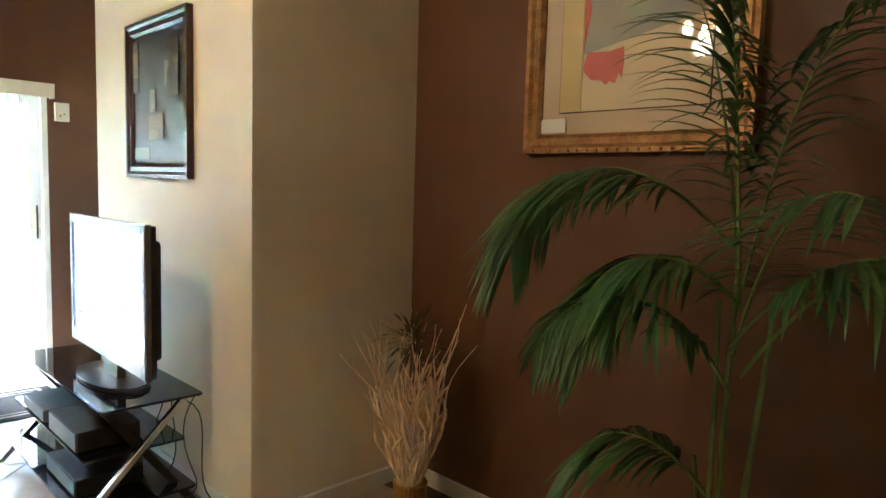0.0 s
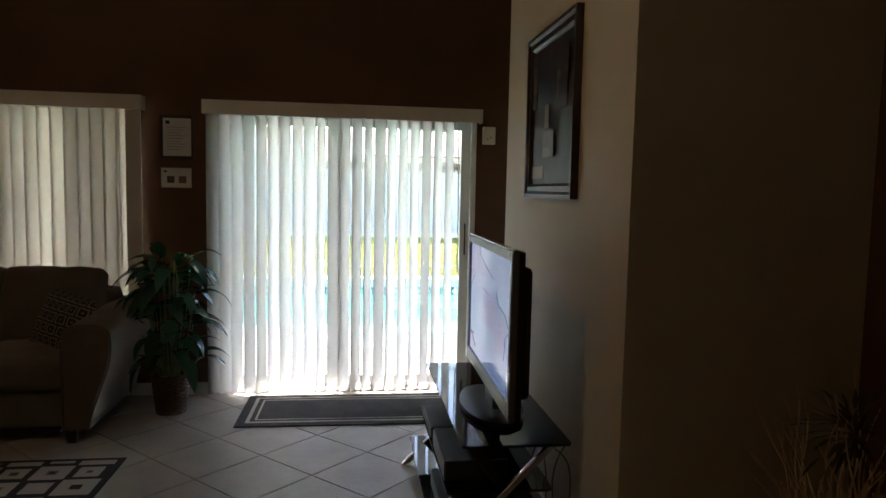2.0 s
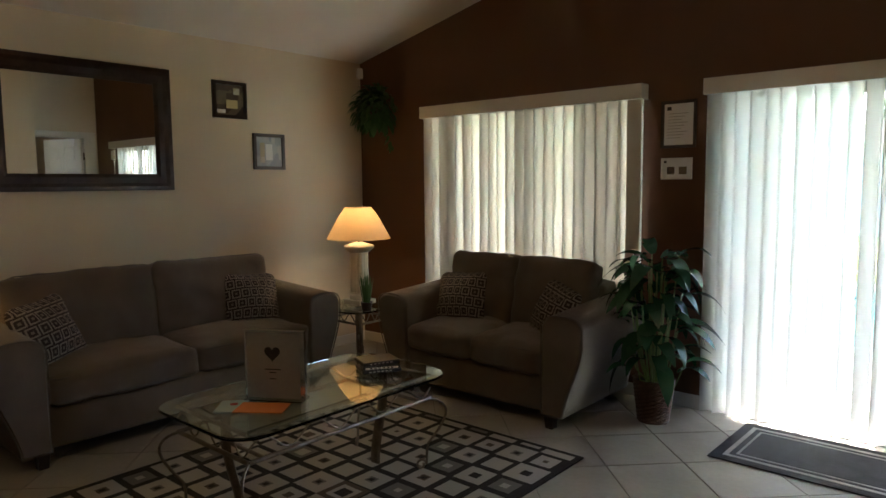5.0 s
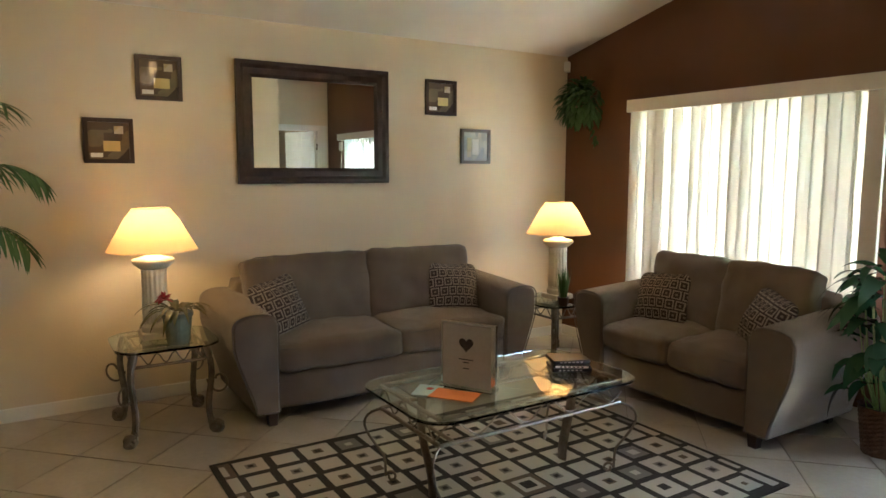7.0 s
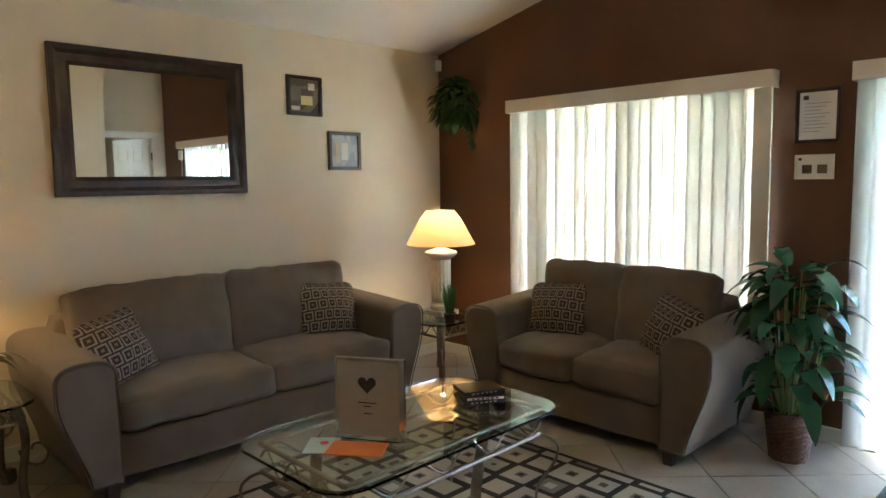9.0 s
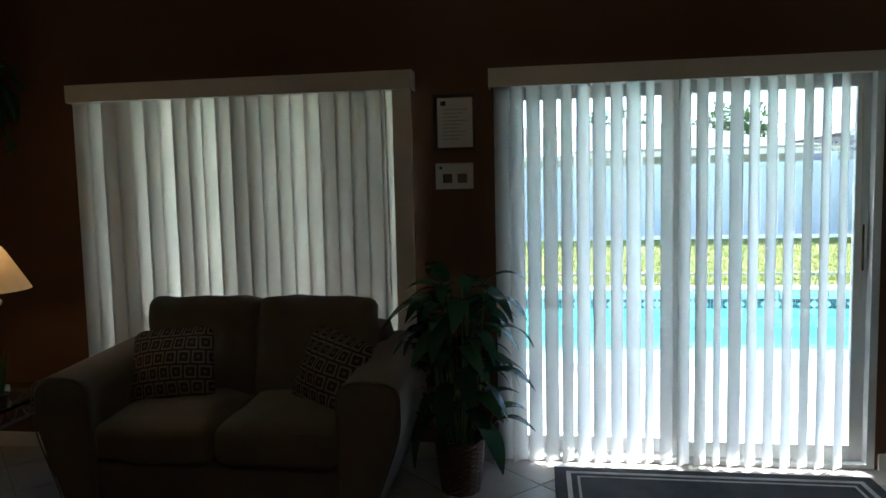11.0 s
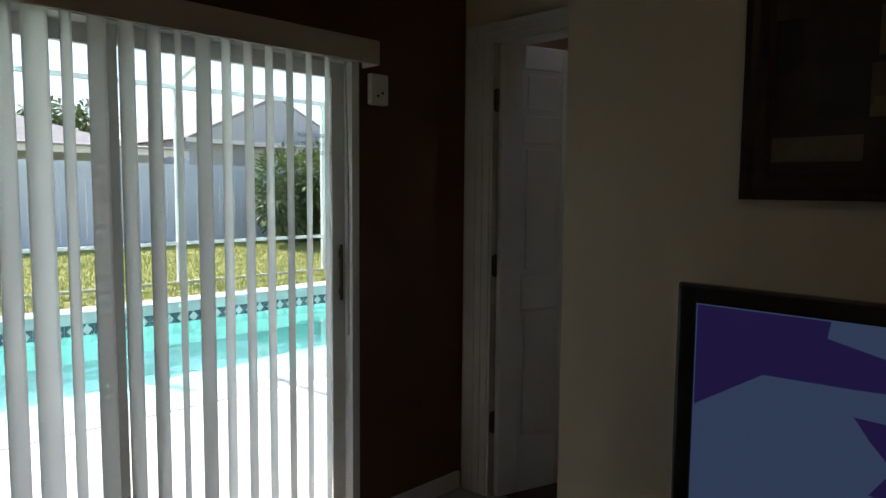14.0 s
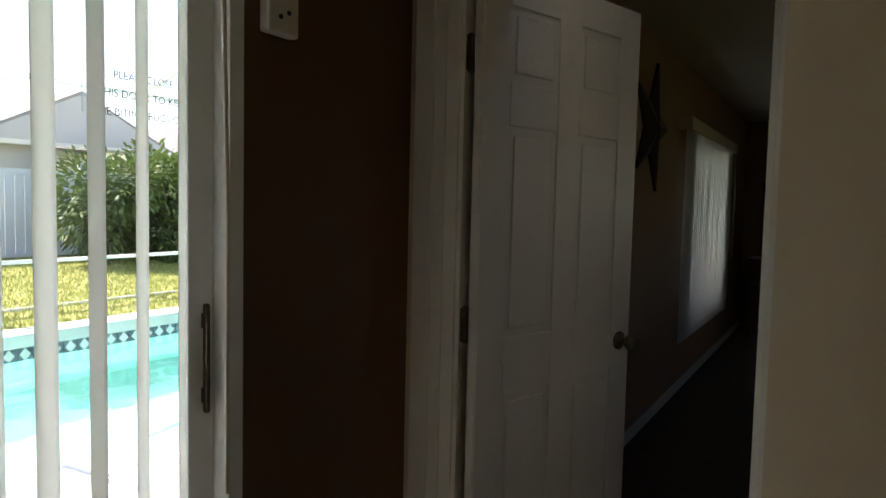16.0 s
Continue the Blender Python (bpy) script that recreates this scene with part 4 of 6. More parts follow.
def table_lamp(m, label, power, s=1.0):
    ob = thing("table_lamp", m, label, "lamp", "pair of table lamps")
    base = [(0.072, 0.0), (0.074, 0.03), (0.066, 0.045), (0.066, 0.055)]
    part("plinth", join(block(-0.085, -0.085, 0, 0.085, 0.085, 0.035, 0.006), moved(lathe([(r * 1.05, z) for r, z in base], 32), pose(0, 0, 0.035))), CERAMIC, ob)
    part("column", moved(lathe([(0.068, 0), (0.069, 0.05), (0.067, 0.15), (0.066, 0.25), (0.068, 0.30)], 96, 0.07, 16), pose(0, 0, 0.09)), CERAMIC, ob, "fluted ivory column", smooth=True)
    part("capital", moved(lathe([(0.070, 0), (0.085, 0.012), (0.108, 0.03), (0.112, 0.042), (0.108, 0.052), (0.07, 0.062), (0.03, 0.075)], 40), pose(0, 0, 0.385)), CERAMIC, ob, smooth=True)
    part("stem", tube([(0, 0, 0.45), (0, 0, 0.66)], 0.006), BRASS, ob)
    bm = bmesh.new()
    rings = []
    for r, z in ((0.236, 0.485), (0.230, 0.497), (0.19, 0.57), (0.14, 0.66), (0.099, 0.712), (0.096, 0.718)):
        rings.append([bm.verts.new((r * math.cos(2 * math.pi * i / 64), r * math.sin(2 * math.pi * i / 64), z)) for i in range(64)])
    for a, b in zip(rings, rings[1:]):
        for i in range(64):
            bm.faces.new((a[i], a[(i + 1) % 64], b[(i + 1) % 64], b[i]))
    bmesh.ops.solidify(bm, geom=bm.faces[:], thickness=0.0015)
    sh = part("shade", bm, SHADE, ob, "lit cream cone shade", smooth=True)
    part("spider", join(tube([(-0.09, 0, 0.708), (0.09, 0, 0.708)], 0.002, 5), tube([(0, -0.09, 0.708), (0, 0.09, 0.708)], 0.002, 5)), BRASS, sh)
    part("bulb", moved(lathe([(0.012, 0), (0.014, 0.02), (0.028, 0.055), (0.03, 0.075), (0.02, 0.098), (0.004, 0.105)], 20), pose(0, 0, 0.55)), BULB, ob, smooth=True)
    lamp("lamp_light", "POINT", m @ pose(0, 0, 0.62), power, WARM, 0.05)


table_lamp(pose(-2.50, -3.41, 0.502), "ivory column table lamp with lit cream shade beside sofa", LAMP_W)
table_lamp(pose(-2.31, -0.635, 0.4805), "ivory column table lamp, lit, in the room corner", LAMP_W)


def ceiling_fan():
    m = pose(0.2, -2.85, 0)
    zc = ceil_z(0.2)
    ob = thing("ceiling_fan", m, "dark ceiling fan with three lit lamps", "fan")
    part("canopy", moved(lathe([(0.03, 0), (0.06, 0.03), (0.07, 0.07)], 24), pose(0, 0, zc - 0.06)), BRONZE, ob)
    part("rod", tube([(0, 0, 2.68), (0, 0, zc - 0.05)], 0.012), BRONZE, ob)
    part("motor", moved(lathe([(0.05, 0), (0.1, 0.03), (0.11, 0.09), (0.06, 0.13)], 32), pose(0, 0, 2.56)), BRONZE, ob, smooth=True)
    for i in range(5):
        bl = prism([(0.14, -0.045), (0.60, -0.068), (0.64, -0.03), (0.64, 0.03), (0.60, 0.068), (0.14, 0.045)], 0, 0.006)
        part("blade", moved(bl, pose(0, 0, 2.60, 0, 0, 72 * i + 10) @ pose(0, 0, 0, 11)), FRAMEWOOD, ob)
    part("light_kit", moved(lathe([(0.02, 0), (0.05, 0.02), (0.06, 0.06)], 24), pose(0, 0, 2.50)), BRONZE, ob)
    for i in range(3):
        a = radians(120 * i + 40)
        x, y = 0.11 * math.cos(a), 0.11 * math.sin(a)
        arm = part("lamp_arm", tube([(0, 0, 2.52), (x * 0.6, y * 0.6, 2.53), (x, y, 2.51)], 0.008), BRONZE, ob)
        part("bulb", moved(lathe([(0.01, 0.03), (0.03, 0.0), (0.035, -0.03), (0.02, -0.06), (0.004, -0.065)], 20), pose(x, y, 2.48)), BULB, arm, smooth=True)
    lamp("fan_light", "POINT", m @ pose(0, 0, 2.35), FAN_W, (1.0, 0.78, 0.52), 0.07)


ceiling_fan()

# ---- television corner ----


def television():
    """Local x along the set, -y the way it faces."""
    ob = thing("television", pose(1.512, -1.938, 0.506, 0, 0, -91), "black flat television showing purple shapes on blue", "television")
    w, z0, z1, t = 0.945, 0.10, 0.685, 0.035
    body = join(block(-w / 2, 0.0, z0, w / 2, t, z1, 0.006), block(-w / 2 + 0.06, t - 0.002, z0 + 0.05, w / 2 - 0.06, t + 0.045, z1 - 0.06, 0.02))
    part("housing", body, MATT_BLACK, ob)
    b = 0.034
    part("bezel", join(block(-w / 2, -0.012, z0, -w / 2 + b, 0.001, z1, 0.003), block(w / 2 - b, -0.012, z0, w / 2, 0.001, z1, 0.003),
                       block(-w / 2 + b, -0.012, z1 - b, w / 2 - b, 0.001, z1, 0.003), block(-w / 2 + b, -0.012, z0, w / 2 - b, 0.001, z0 + 0.055, 0.003)), BLACK, ob, "glossy black bezel")
    x0, x1, s0, s1 = -w / 2 + b, w / 2 - b, z0 + 0.055, z1 - b
    scr = part("screen", block(x0, -0.006, s0, x1, 0.0005, s1), SCREEN_BLUE, ob, "lit screen, pale blue")
    cx, cz = (x0 + x1) / 2, (s0 + s1) / 2

    def flat(pts, mat, d):
        bm = bmesh.new()
        f = bm.faces.new([bm.verts.new((x, -0.006 - d, z)) for x, z in pts])
        return part("screen_shape", bm, mat, scr)

    flat([(x0 + 0.003, s1 - 0.215), (x0 + 0.14, s1 - 0.125), (x0 + 0.30, s1 - 0.12), (x0 + 0.56, s1 - 0.105), (x0 + 0.42, s1 - 0.075), (x0 + 0.25, s1 - 0.035), (x0 + 0.255, s1 - 0.003), (x0 + 0.003, s1 - 0.003)], SCREEN_PURPLE, 0.0008)
    flat([(x0 + 0.30, s1 - 0.17), (x0 + 0.38, s1 - 0.172), (x0 + 0.46, s1 - 0.18), (x0 + 0.52, s1 - 0.16), (x0 + 0.62, s1 - 0.145), (x0 + 0.67, s1 - 0.19), (x0 + 0.78, s1 - 0.20), (x0 + 0.865, s1 - 0.25), (x0 + 0.80, s1 - 0.29), (x0 + 0.79, s1 - 0.37),
          (x0 + 0.68, s1 - 0.36), (x0 + 0.58, s1 - 0.315), (x0 + 0.42, s1 - 0.315), (x0 + 0.33, s1 - 0.305), (x0 + 0.365, s1 - 0.25), (x0 + 0.325, s1 - 0.205)], SCREEN_PURPLE, 0.0008)
    rs = random.Random(6)
    for _ in range(26):
        px, pz, pr = x0 + rs.uniform(0.38, 0.80), s1 - rs.uniform(0.20, 0.30), rs.uniform(0.004, 0.009)
        flat([(px + pr * math.cos(k * 1.257), pz + 0.5 * pr * math.sin(k * 1.257)) for k in range(5)], SCREEN_PALE, 0.0012)
    flat([(x0 + 0.04, s0 + 0.055), (x0 + 0.10, s0 + 0.05), (x0 + 0.155, s0 + 0.03), (x0 + 0.16, s0 + 0.045), (x0 + 0.10, s0 + 0.068), (x0 + 0.042, s0 + 0.08)], SCREEN_RED, 0.0012)
    part("screen_shape", block(x0 + 0.045, -0.0075, s0 + 0.082, x0 + 0.12, -0.0065, s0 + 0.088), INK, scr)
    rim = join(block(-w / 2 - 0.006, -0.010, z0 - 0.006, -w / 2 - 0.0005, 0.012, z1 + 0.006, 0.002), block(w / 2 + 0.0005, -0.010, z0 - 0.006, w / 2 + 0.006, 0.012, z1 + 0.006, 0.002),
               block(-w / 2, -0.010, z1 + 0.0005, w / 2, 0.012, z1 + 0.006, 0.002), block(-w / 2, -0.010, z0 - 0.006, w / 2, 0.012, z0 - 0.0005, 0.002))
    part("rim", rim, RIM, ob, "clear smoky plastic rim")
    part("neck", block(-0.09, 0.01, 0.012, 0.09, 0.045, z0 + 0.02, 0.006), BLACK, ob)
    el = [(0.27 * math.cos(2 * math.pi * i / 40), 0.02 + 0.125 * math.sin(2 * math.pi * i / 40)) for i in range(40)]
    part("foot_plate", prism(el, 0.0, 0.018, 0.006), BLACK, ob, "glossy oval foot")


television()
st = thing("television_stand", pose(1.545, -1.78, 0), "black glass television stand on crossed steel legs", "stand")
for z, x0, x1, y0, y1 in ((0.492, -0.20, 0.20, -0.58, 0.58), (0.29, -0.24, 0.16, -0.50, 0.52), (0.10, -0.28, 0.18, -0.56, 0.60)):
    part("shelf", prism(rounded_outline(x0, y0, x1, y1, 0.02, 3), z, z + 0.01, 0.002), BLACKGLASS, st, "black tempered glass shelf")
for y in (-0.50, 0.50):
    for xa, xb, mat in ((-0.31, 0.17, CHROME), (0.20, -0.17, MATT_BLACK)):
        d = Vector((xb - xa, 0, 0.49))
        n = Vector((d.z, 0, -d.x)).normalized() * 0.025
        bm = bmesh.new()
        vs = []
        for yy in (y - 0.012 + (0.03 if mat is MATT_BLACK else 0), y + 0.012 + (0.03 if mat is MATT_BLACK else 0)):
            vs.append([bm.verts.new((xa + n.x, yy, 0.0)), bm.verts.new((xa - n.x, yy, 0.0)), bm.verts.new((xb - n.x, yy, 0.4915)), bm.verts.new((xb + n.x, yy, 0.4915))])
        bm.faces.new(vs[0]), bm.faces.new(vs[1][::-1])
        for i in range(4):
            bm.faces.new((vs[0][i], vs[0][(i + 1) % 4], vs[1][(i + 1) % 4], vs[1][i]))
        bmesh.ops.recalc_face_normals(bm, faces=bm.faces[:])
        bmesh.ops.bevel(bm, geom=bm.edges[:], offset=0.003, segments=1, affect="EDGES")
        part("leg", bm, mat, st, "bright steel leg" if mat is CHROME else "black leg")


def av_box(m, w, d, h, label):
    ob = thing("media_player", m, label, "media player")
    part("case", block(-w / 2, -d / 2, 0.006, w / 2, d / 2, h, 0.004), MATT_BLACK, ob)
    part("front_panel", block(-w / 2 - 0.004, -d / 2 + 0.006, 0.01, -w / 2, d / 2 - 0.006, h - 0.006), BLACK, ob)
    for y in (-d / 2 + 0.04, d / 2 - 0.04):
        for x in (-w / 2 + 0.04, w / 2 - 0.04):
            part("foot", moved(lathe([(0.01, 0), (0.01, 0.0065)], 10), pose(x, y, 0)), BLACK, ob)


av_box(pose(1.42, -1.60, 0.301), 0.22, 0.32, 0.06, "flat black media player on glass shelf")
av_box(pose(1.43, -2.02, 0.301), 0.24, 0.36, 0.085, "black cable box on middle glass shelf")
av_box(pose(1.44, -1.98, 0.111), 0.26, 0.38, 0.075, "black game console on low glass shelf")
rnd = random.Random(4)
for k in range(4):
    pts = []
    y = -2.30 + 0.07 * k
    for i in range(15):
        q = i / 14
        pts.append((1.70 + 0.05 * math.sin(3 * q + k) + 0.03 * math.sin(9 * q + k * 2), y + 0.12 * q * (k - 1.5) + 0.03 * math.sin(7 * q), max(0.005, 0.46 * (1 - q) ** 1.5 + 0.05 * math.sin(8 * q) * (1 - q))))
    solo("power_cable", tube(pts, 0.0032, 6), BLACK, "thin black cable behind the television stand", "cable", group="cables")

# ---- pictures, mirror, wall fittings ----
picture_frame("framed_picture", pose(XTV - 0.001, -1.822, 1.371, 0, 0, -90), 0.69, 0.72, 0.062, 0.03, FRAMEWOOD, "dark framed collage picture above the television",
              [("backing", DARKART, -0.34, 0.01, 0.34, 0.71), ("image", DARKART, -0.29, 0.07, 0.29, 0.65), ("title_block", STRIP, -0.285, 0.085, -0.10, 0.14, "tan paper strip"),
               ("paint_patch", COLLAGE, -0.285, 0.40, -0.22, 0.64), ("paint_patch", STRIP, -0.08, 0.30, -0.02, 0.40), ("paint_patch", COLLAGE, -0.09, 0.175, 0.07, 0.285), ("paint_patch", COLLAGE, 0.10, 0.36, 0.24, 0.60)])
P2 = picture_frame("gilt_picture", pose(XBR - 0.001, -3.735, 1.505, 0, 0, -90), 0.855, 0.74, 0.068, 0.035, GILT, "large gilt framed painting under glass on brown wall",
                   [("mat_board", MATBOARD, -0.37, 0.05, 0.37, 0.69), ("inner_line", FRAMEWOOD, -0.285, 0.143, 0.285, 0.602), ("image", ARTCREAM, -0.281, 0.147, 0.281, 0.598), ("paint_patch", ARTYELLOW, -0.28, 0.148, -0.19, 0.597),
                    ("label", PAPER, -0.358, 0.075, -0.25, 0.125, "small white paper label")])


def painted(pts, mat, y):
    bm = bmesh.new()
    bm.faces.new([bm.verts.new((x, y, z)) for x, z in pts])
    part("paint_patch", bm, mat, P2)


painted([(-0.185, 0.345), (-0.05, 0.37), (0.10, 0.40), (0.275, 0.43), (0.275, 0.595), (-0.185, 0.595)], ARTGREY, -0.0135)
painted([(-0.185, 0.30), (-0.17, 0.35), (-0.08, 0.345), (-0.025, 0.355), (-0.022, 0.30), (-0.028, 0.25), (-0.04, 0.27), (-0.055, 0.235), (-0.075, 0.245), (-0.09, 0.232), (-0.11, 0.25), (-0.15, 0.255), (-0.178, 0.28)], ARTRED, -0.0145)
painted([(-0.185, 0.35), (-0.16, 0.50), (-0.18, 0.58), (-0.186, 0.58)], ARTRED, -0.0145)
for i in range(44):
    part("bead", moved(lathe([(0.001, 0), (0.006, 0.002), (0.006, 0.006), (0.001, 0.009)], 8), pose(-0.42 + 0.84 * (i % 22) / 21, -0.033, 0.008 if i < 22 else 0.732, 90)), GILT, P2)
for y, z, w, h, mat, label in ((-3.555, 1.465, 0.267, 0.262, COLLAGE, "small dark framed brown collage picture"), (-3.265, 1.844, 0.263, 0.263, COLLAGE, "small dark framed collage print"),
                               (-1.27, 1.844, 0.273, 0.26, COLLAGE, "small dark framed collage near mirror"), (-0.95, 1.482, 0.277, 0.267, ARTBLUE, "small black framed pale photograph")):
    inner = [("image", mat, -w / 2 + 0.02, 0.02, w / 2 - 0.02, h - 0.02)]
    if mat is COLLAGE:
        inner += [("paint_patch", PAPER, -w / 2 + 0.035, 0.035, -w / 2 + 0.10, 0.06), ("paint_patch", ARTPALE, 0.03, h - 0.09, 0.08, h - 0.045), ("paint_patch", ARTYELLOW, -0.03, 0.07, 0.06, 0.13)]
    else:
        inner += [("paint_patch", PAPER, -0.03, 0.07, 0.03, 0.19), ("paint_patch", ARTPALE, -0.08, 0.05, -0.04, 0.20)]
    picture_frame("small_picture", pose(XL + 0.001, y, z, 0, 0, 90), w, h, 0.024, 0.018, FRAMEWOOD, label, inner, stepped=False)
picture_frame("wall_mirror", pose(XL + 0.001, -2.271, 1.338, 0, 0, 90), 1.08, 0.79, 0.105, 0.04, FRAMEWOOD, "wide mirror in dark wooden frame on cream wall",
              [("mirror_glass", MIRROR, -0.44, 0.10, 0.44, 0.69)], "mirror", 0.014)
picture_frame("framed_notice", pose(-0.172, -0.001, 1.565), 0.21, 0.278, 0.018, 0.015, FRAMEWOOD, "framed white notice between the two blinds",
              [("sheet", PAPER, -0.092, 0.013, 0.092, 0.265), ("heart", INK, -0.07, 0.222, -0.045, 0.244)] + [("text_bar", GREYPRINT, -0.06, 0.20 - 0.018 * i, 0.06 - 0.02 * (i % 3), 0.2035 - 0.018 * i) for i in range(9)])
picture_frame("photo_frame", pose(-0.179, -0.001, 1.378), 0.187, 0.128, 0.009, 0.012, TRIM, "white frame with two small dark photographs",
              [("sheet", PAPER, -0.09, 0.005, 0.09, 0.124), ("photo", COLLAGE, -0.058, 0.03, -0.012, 0.075), ("photo", COLLAGE, 0.015, 0.03, 0.062, 0.075), ("heart", INK, -0.075, 0.098, -0.06, 0.112)], inset=0.004)
al = thing("alarm_sensor", pose(1.882, -0.001, 1.716), "white alarm box with small keys on brown wall", "alarm")
part("case", block(-0.044, -0.028, 0, 0.044, 0, 0.12, 0.006), TRIM, al)
for i in range(2):
    part("button", moved(lathe([(0.005, 0), (0.005, 0.003)], 12), pose(-0.012 + 0.024 * i, -0.028, 0.035 + 0.012 * i, 90)), INK, al)
sn = thing("corner_sensor", pose(XL + 0.03, -0.03, 2.255), "small white sensor high in the room corner", "sensor")
part("case", block(-0.028, -0.025, 0, 0.028, 0.025, 0.085, 0.008), TRIM, sn, m=pose(0, 0, 0, 0, 0, -45))
part("lens", block(-0.018, -0.029, 0.012, 0.018, -0.024, 0.045, 0.003), PAPER, sn, m=pose(0, 0, 0, 0, 0, -45))

# ---- plants ----


def blade(bm, base, way, up, length, width, droop, n=7, fold=0.0, curve=None):
    """One leaf laid into bm: a strip that widens, narrows to a point and bends down."""
    side = way.cross(up).normalized()
    p, d, prev = base.copy(), way.normalized(), None
    for i in range(n + 1):
        k = i / n
        w = width * (math.sin(math.pi * min(1, 0.08 + k * 0.92)) ** 0.8) * (1 - 0.35 * k)
        mid = bm.verts.new(p - up * fold * w)
        a, b = bm.verts.new(p + side * w), bm.verts.new(p - side * w)
        if prev:
            bm.faces.new((prev[0], prev[1], mid, a))
            bm.faces.new((prev[1], prev[2], b, mid))
        prev = (a, mid, b)
        d = (d + Vector((0, 0, -1)) * droop / n).normalized()
        p = p + d * (length / n)


def frond(length, droop, n_leaf, leaf_len, rise, seed):
    """A feather of a palm: bent stalk with paired leaflets. Starts at the origin, goes along +x and up."""
    r = random.Random(seed)
    bm = bmesh.new()
    d, p = Vector((math.cos(rise), 0, math.sin(rise))), Vector((0, 0, 0))
    spine = []
    n = 30
    for i in range(n + 1):
        spine.append((p.copy(), d.copy()))
        d = (d + Vector((0, 0, -1)) * droop * (0.3 + 1.4 * i / n) / n).normalized()
        p = p + d * length / n
    for i in range(n_leaf):
        k = 0.28 + 0.72 * i / (n_leaf - 1)
        q, t = spine[min(n, int(k * n))]
        for s in (-1, 1):
            lean = 0.38 + 0.42 * k + r.uniform(-0.12, 0.12)
            side = Vector((0, s, 0))
            up = Vector((0, 0, 1))
            way = (t * lean + side * 1.0 + up * (0.18 - 0.5 * k * 0.5) + Vector((r.uniform(-.1, .1), 0, r.uniform(-.12, .12)))).normalized()
            ll = leaf_len * (0.45 + 0.75 * math.sin(math.pi * (0.12 + 0.8 * (k - 0.28) / 0.72))) * r.uniform(0.88, 1.08)
            blade(bm, q, way, up, ll, 0.0092, 0.9 + r.uniform(-0.2, 0.4), 5, 0.25)
    return bm, [s[0] for s in spine]


def parlour_palm(m, label, fronds, trunk_h, pot_r=0.15):
    ob = thing("palm_plant", m, label, "plant", "potted palms")
    part("pot", lathe([(pot_r * 0.75, 0), (pot_r, 0.26), (pot_r * 1.05, 0.27), (pot_r * 1.02, 0.285), (pot_r * 0.9, 0.28), (pot_r * 0.86, 0.24)], 32), WICKER, ob, smooth=True)
    part("soil", moved(lathe([(pot_r * 0.9, 0), (pot_r * 0.6, 0.012)], 24), pose(0, 0, 0.24)), SOIL, ob)
    for i, (x, y, hgt) in enumerate(trunk_h):
        pts = [(x * (0.4 + 0.6 * k), y * (0.4 + 0.6 * k) + 0.01 * math.sin(3 * k + i), 0.24 + (hgt - 0.24) * k) for k in [j / 10 for j in range(11)]]
        part("trunk", tube(pts, 0.0085, 10, taper=[1.15 - 0.5 * j / 10 for j in range(11)]), STEM, ob)
    for i, (x, y, z, az, rise, length, droop, nl, ll) in enumerate(fronds):
        bm, spine = frond(length, droop, round(nl * 1.2), ll * 1.12, radians(rise), i + 3)
        fr = part("frond", bm, PALM_LEAF, ob, m=pose(x, y, z, 0, 0, az))
        part("stalk", tube(spine, 0.005, 6, taper=[1.2 - 0.9 * j / 30 for j in range(31)]), STEM, fr)
    return ob


parlour_palm(pose(2.12, -4.33, 0), "tall potted palm with feathery fronds before brown wall",
             [(0, 0.02, 1.25, 106, 50, 0.76, 3.2, 46, 0.27), (0, 0.02, 1.14, 96, 42, 0.46, 3.4, 40, 0.28), (0, 0.0, 1.12, 130, 46, 0.5, 3.2, 36, 0.26), (0.02, 0, 1.1, 60, 80, 0.95, 1.5, 30, 0.2), (0, 0.03, 0.63, 104, 50, 0.42, 2.4, 34, 0.2),
              (0, -0.02, 0.95, -80, 60, 0.85, 2.4, 28, 0.22), (0.03, 0.0, 1.15, -40, 80, 0.8, 1.7, 26, 0.2), (-0.02, 0, 1.02, -100, 56, 0.7, 2.6, 34, 0.25),
              (0, 0, 1.2, 100, 86, 0.85, 1.2, 30, 0.2), (0, 0, 0.9, 140, 60, 0.6, 2.6, 24, 0.2), (0, 0, 1.0, -130, 70, 0.6, 2.0, 22, 0.2)],
             [(0.0, 0.0, 1.2), (0.03, -0.07, 1.15), (-0.03, 0.04, 1.13), (0.02, 0.09, 0.72)])
parlour_palm(pose(-2.38, -4.50, 0), "potted palm at the end of the cream wall",
             [(0, 0, 1.05, 80, 66, 0.8, 2.4, 28, 0.22), (0, 0, 1.15, 60, 74, 0.85, 2.2, 28, 0.22), (0, 0, 1.3, 100, 80, 0.85, 1.8, 28, 0.2), (0, 0, 0.9, 70, 60, 0.7, 2.6, 26, 0.2), (0, 0, 1.1, -30, 72, 0.8, 2.0, 26, 0.2), (0, 0, 1.1, -110, 72, 0.8, 2.0, 26, 0.2),
              (0, 0, 1.2, 20, 76, 0.85, 1.9, 26, 0.2)],
             [(0.0, 0.0, 1.3), (0.04, -0.05, 1.15)])


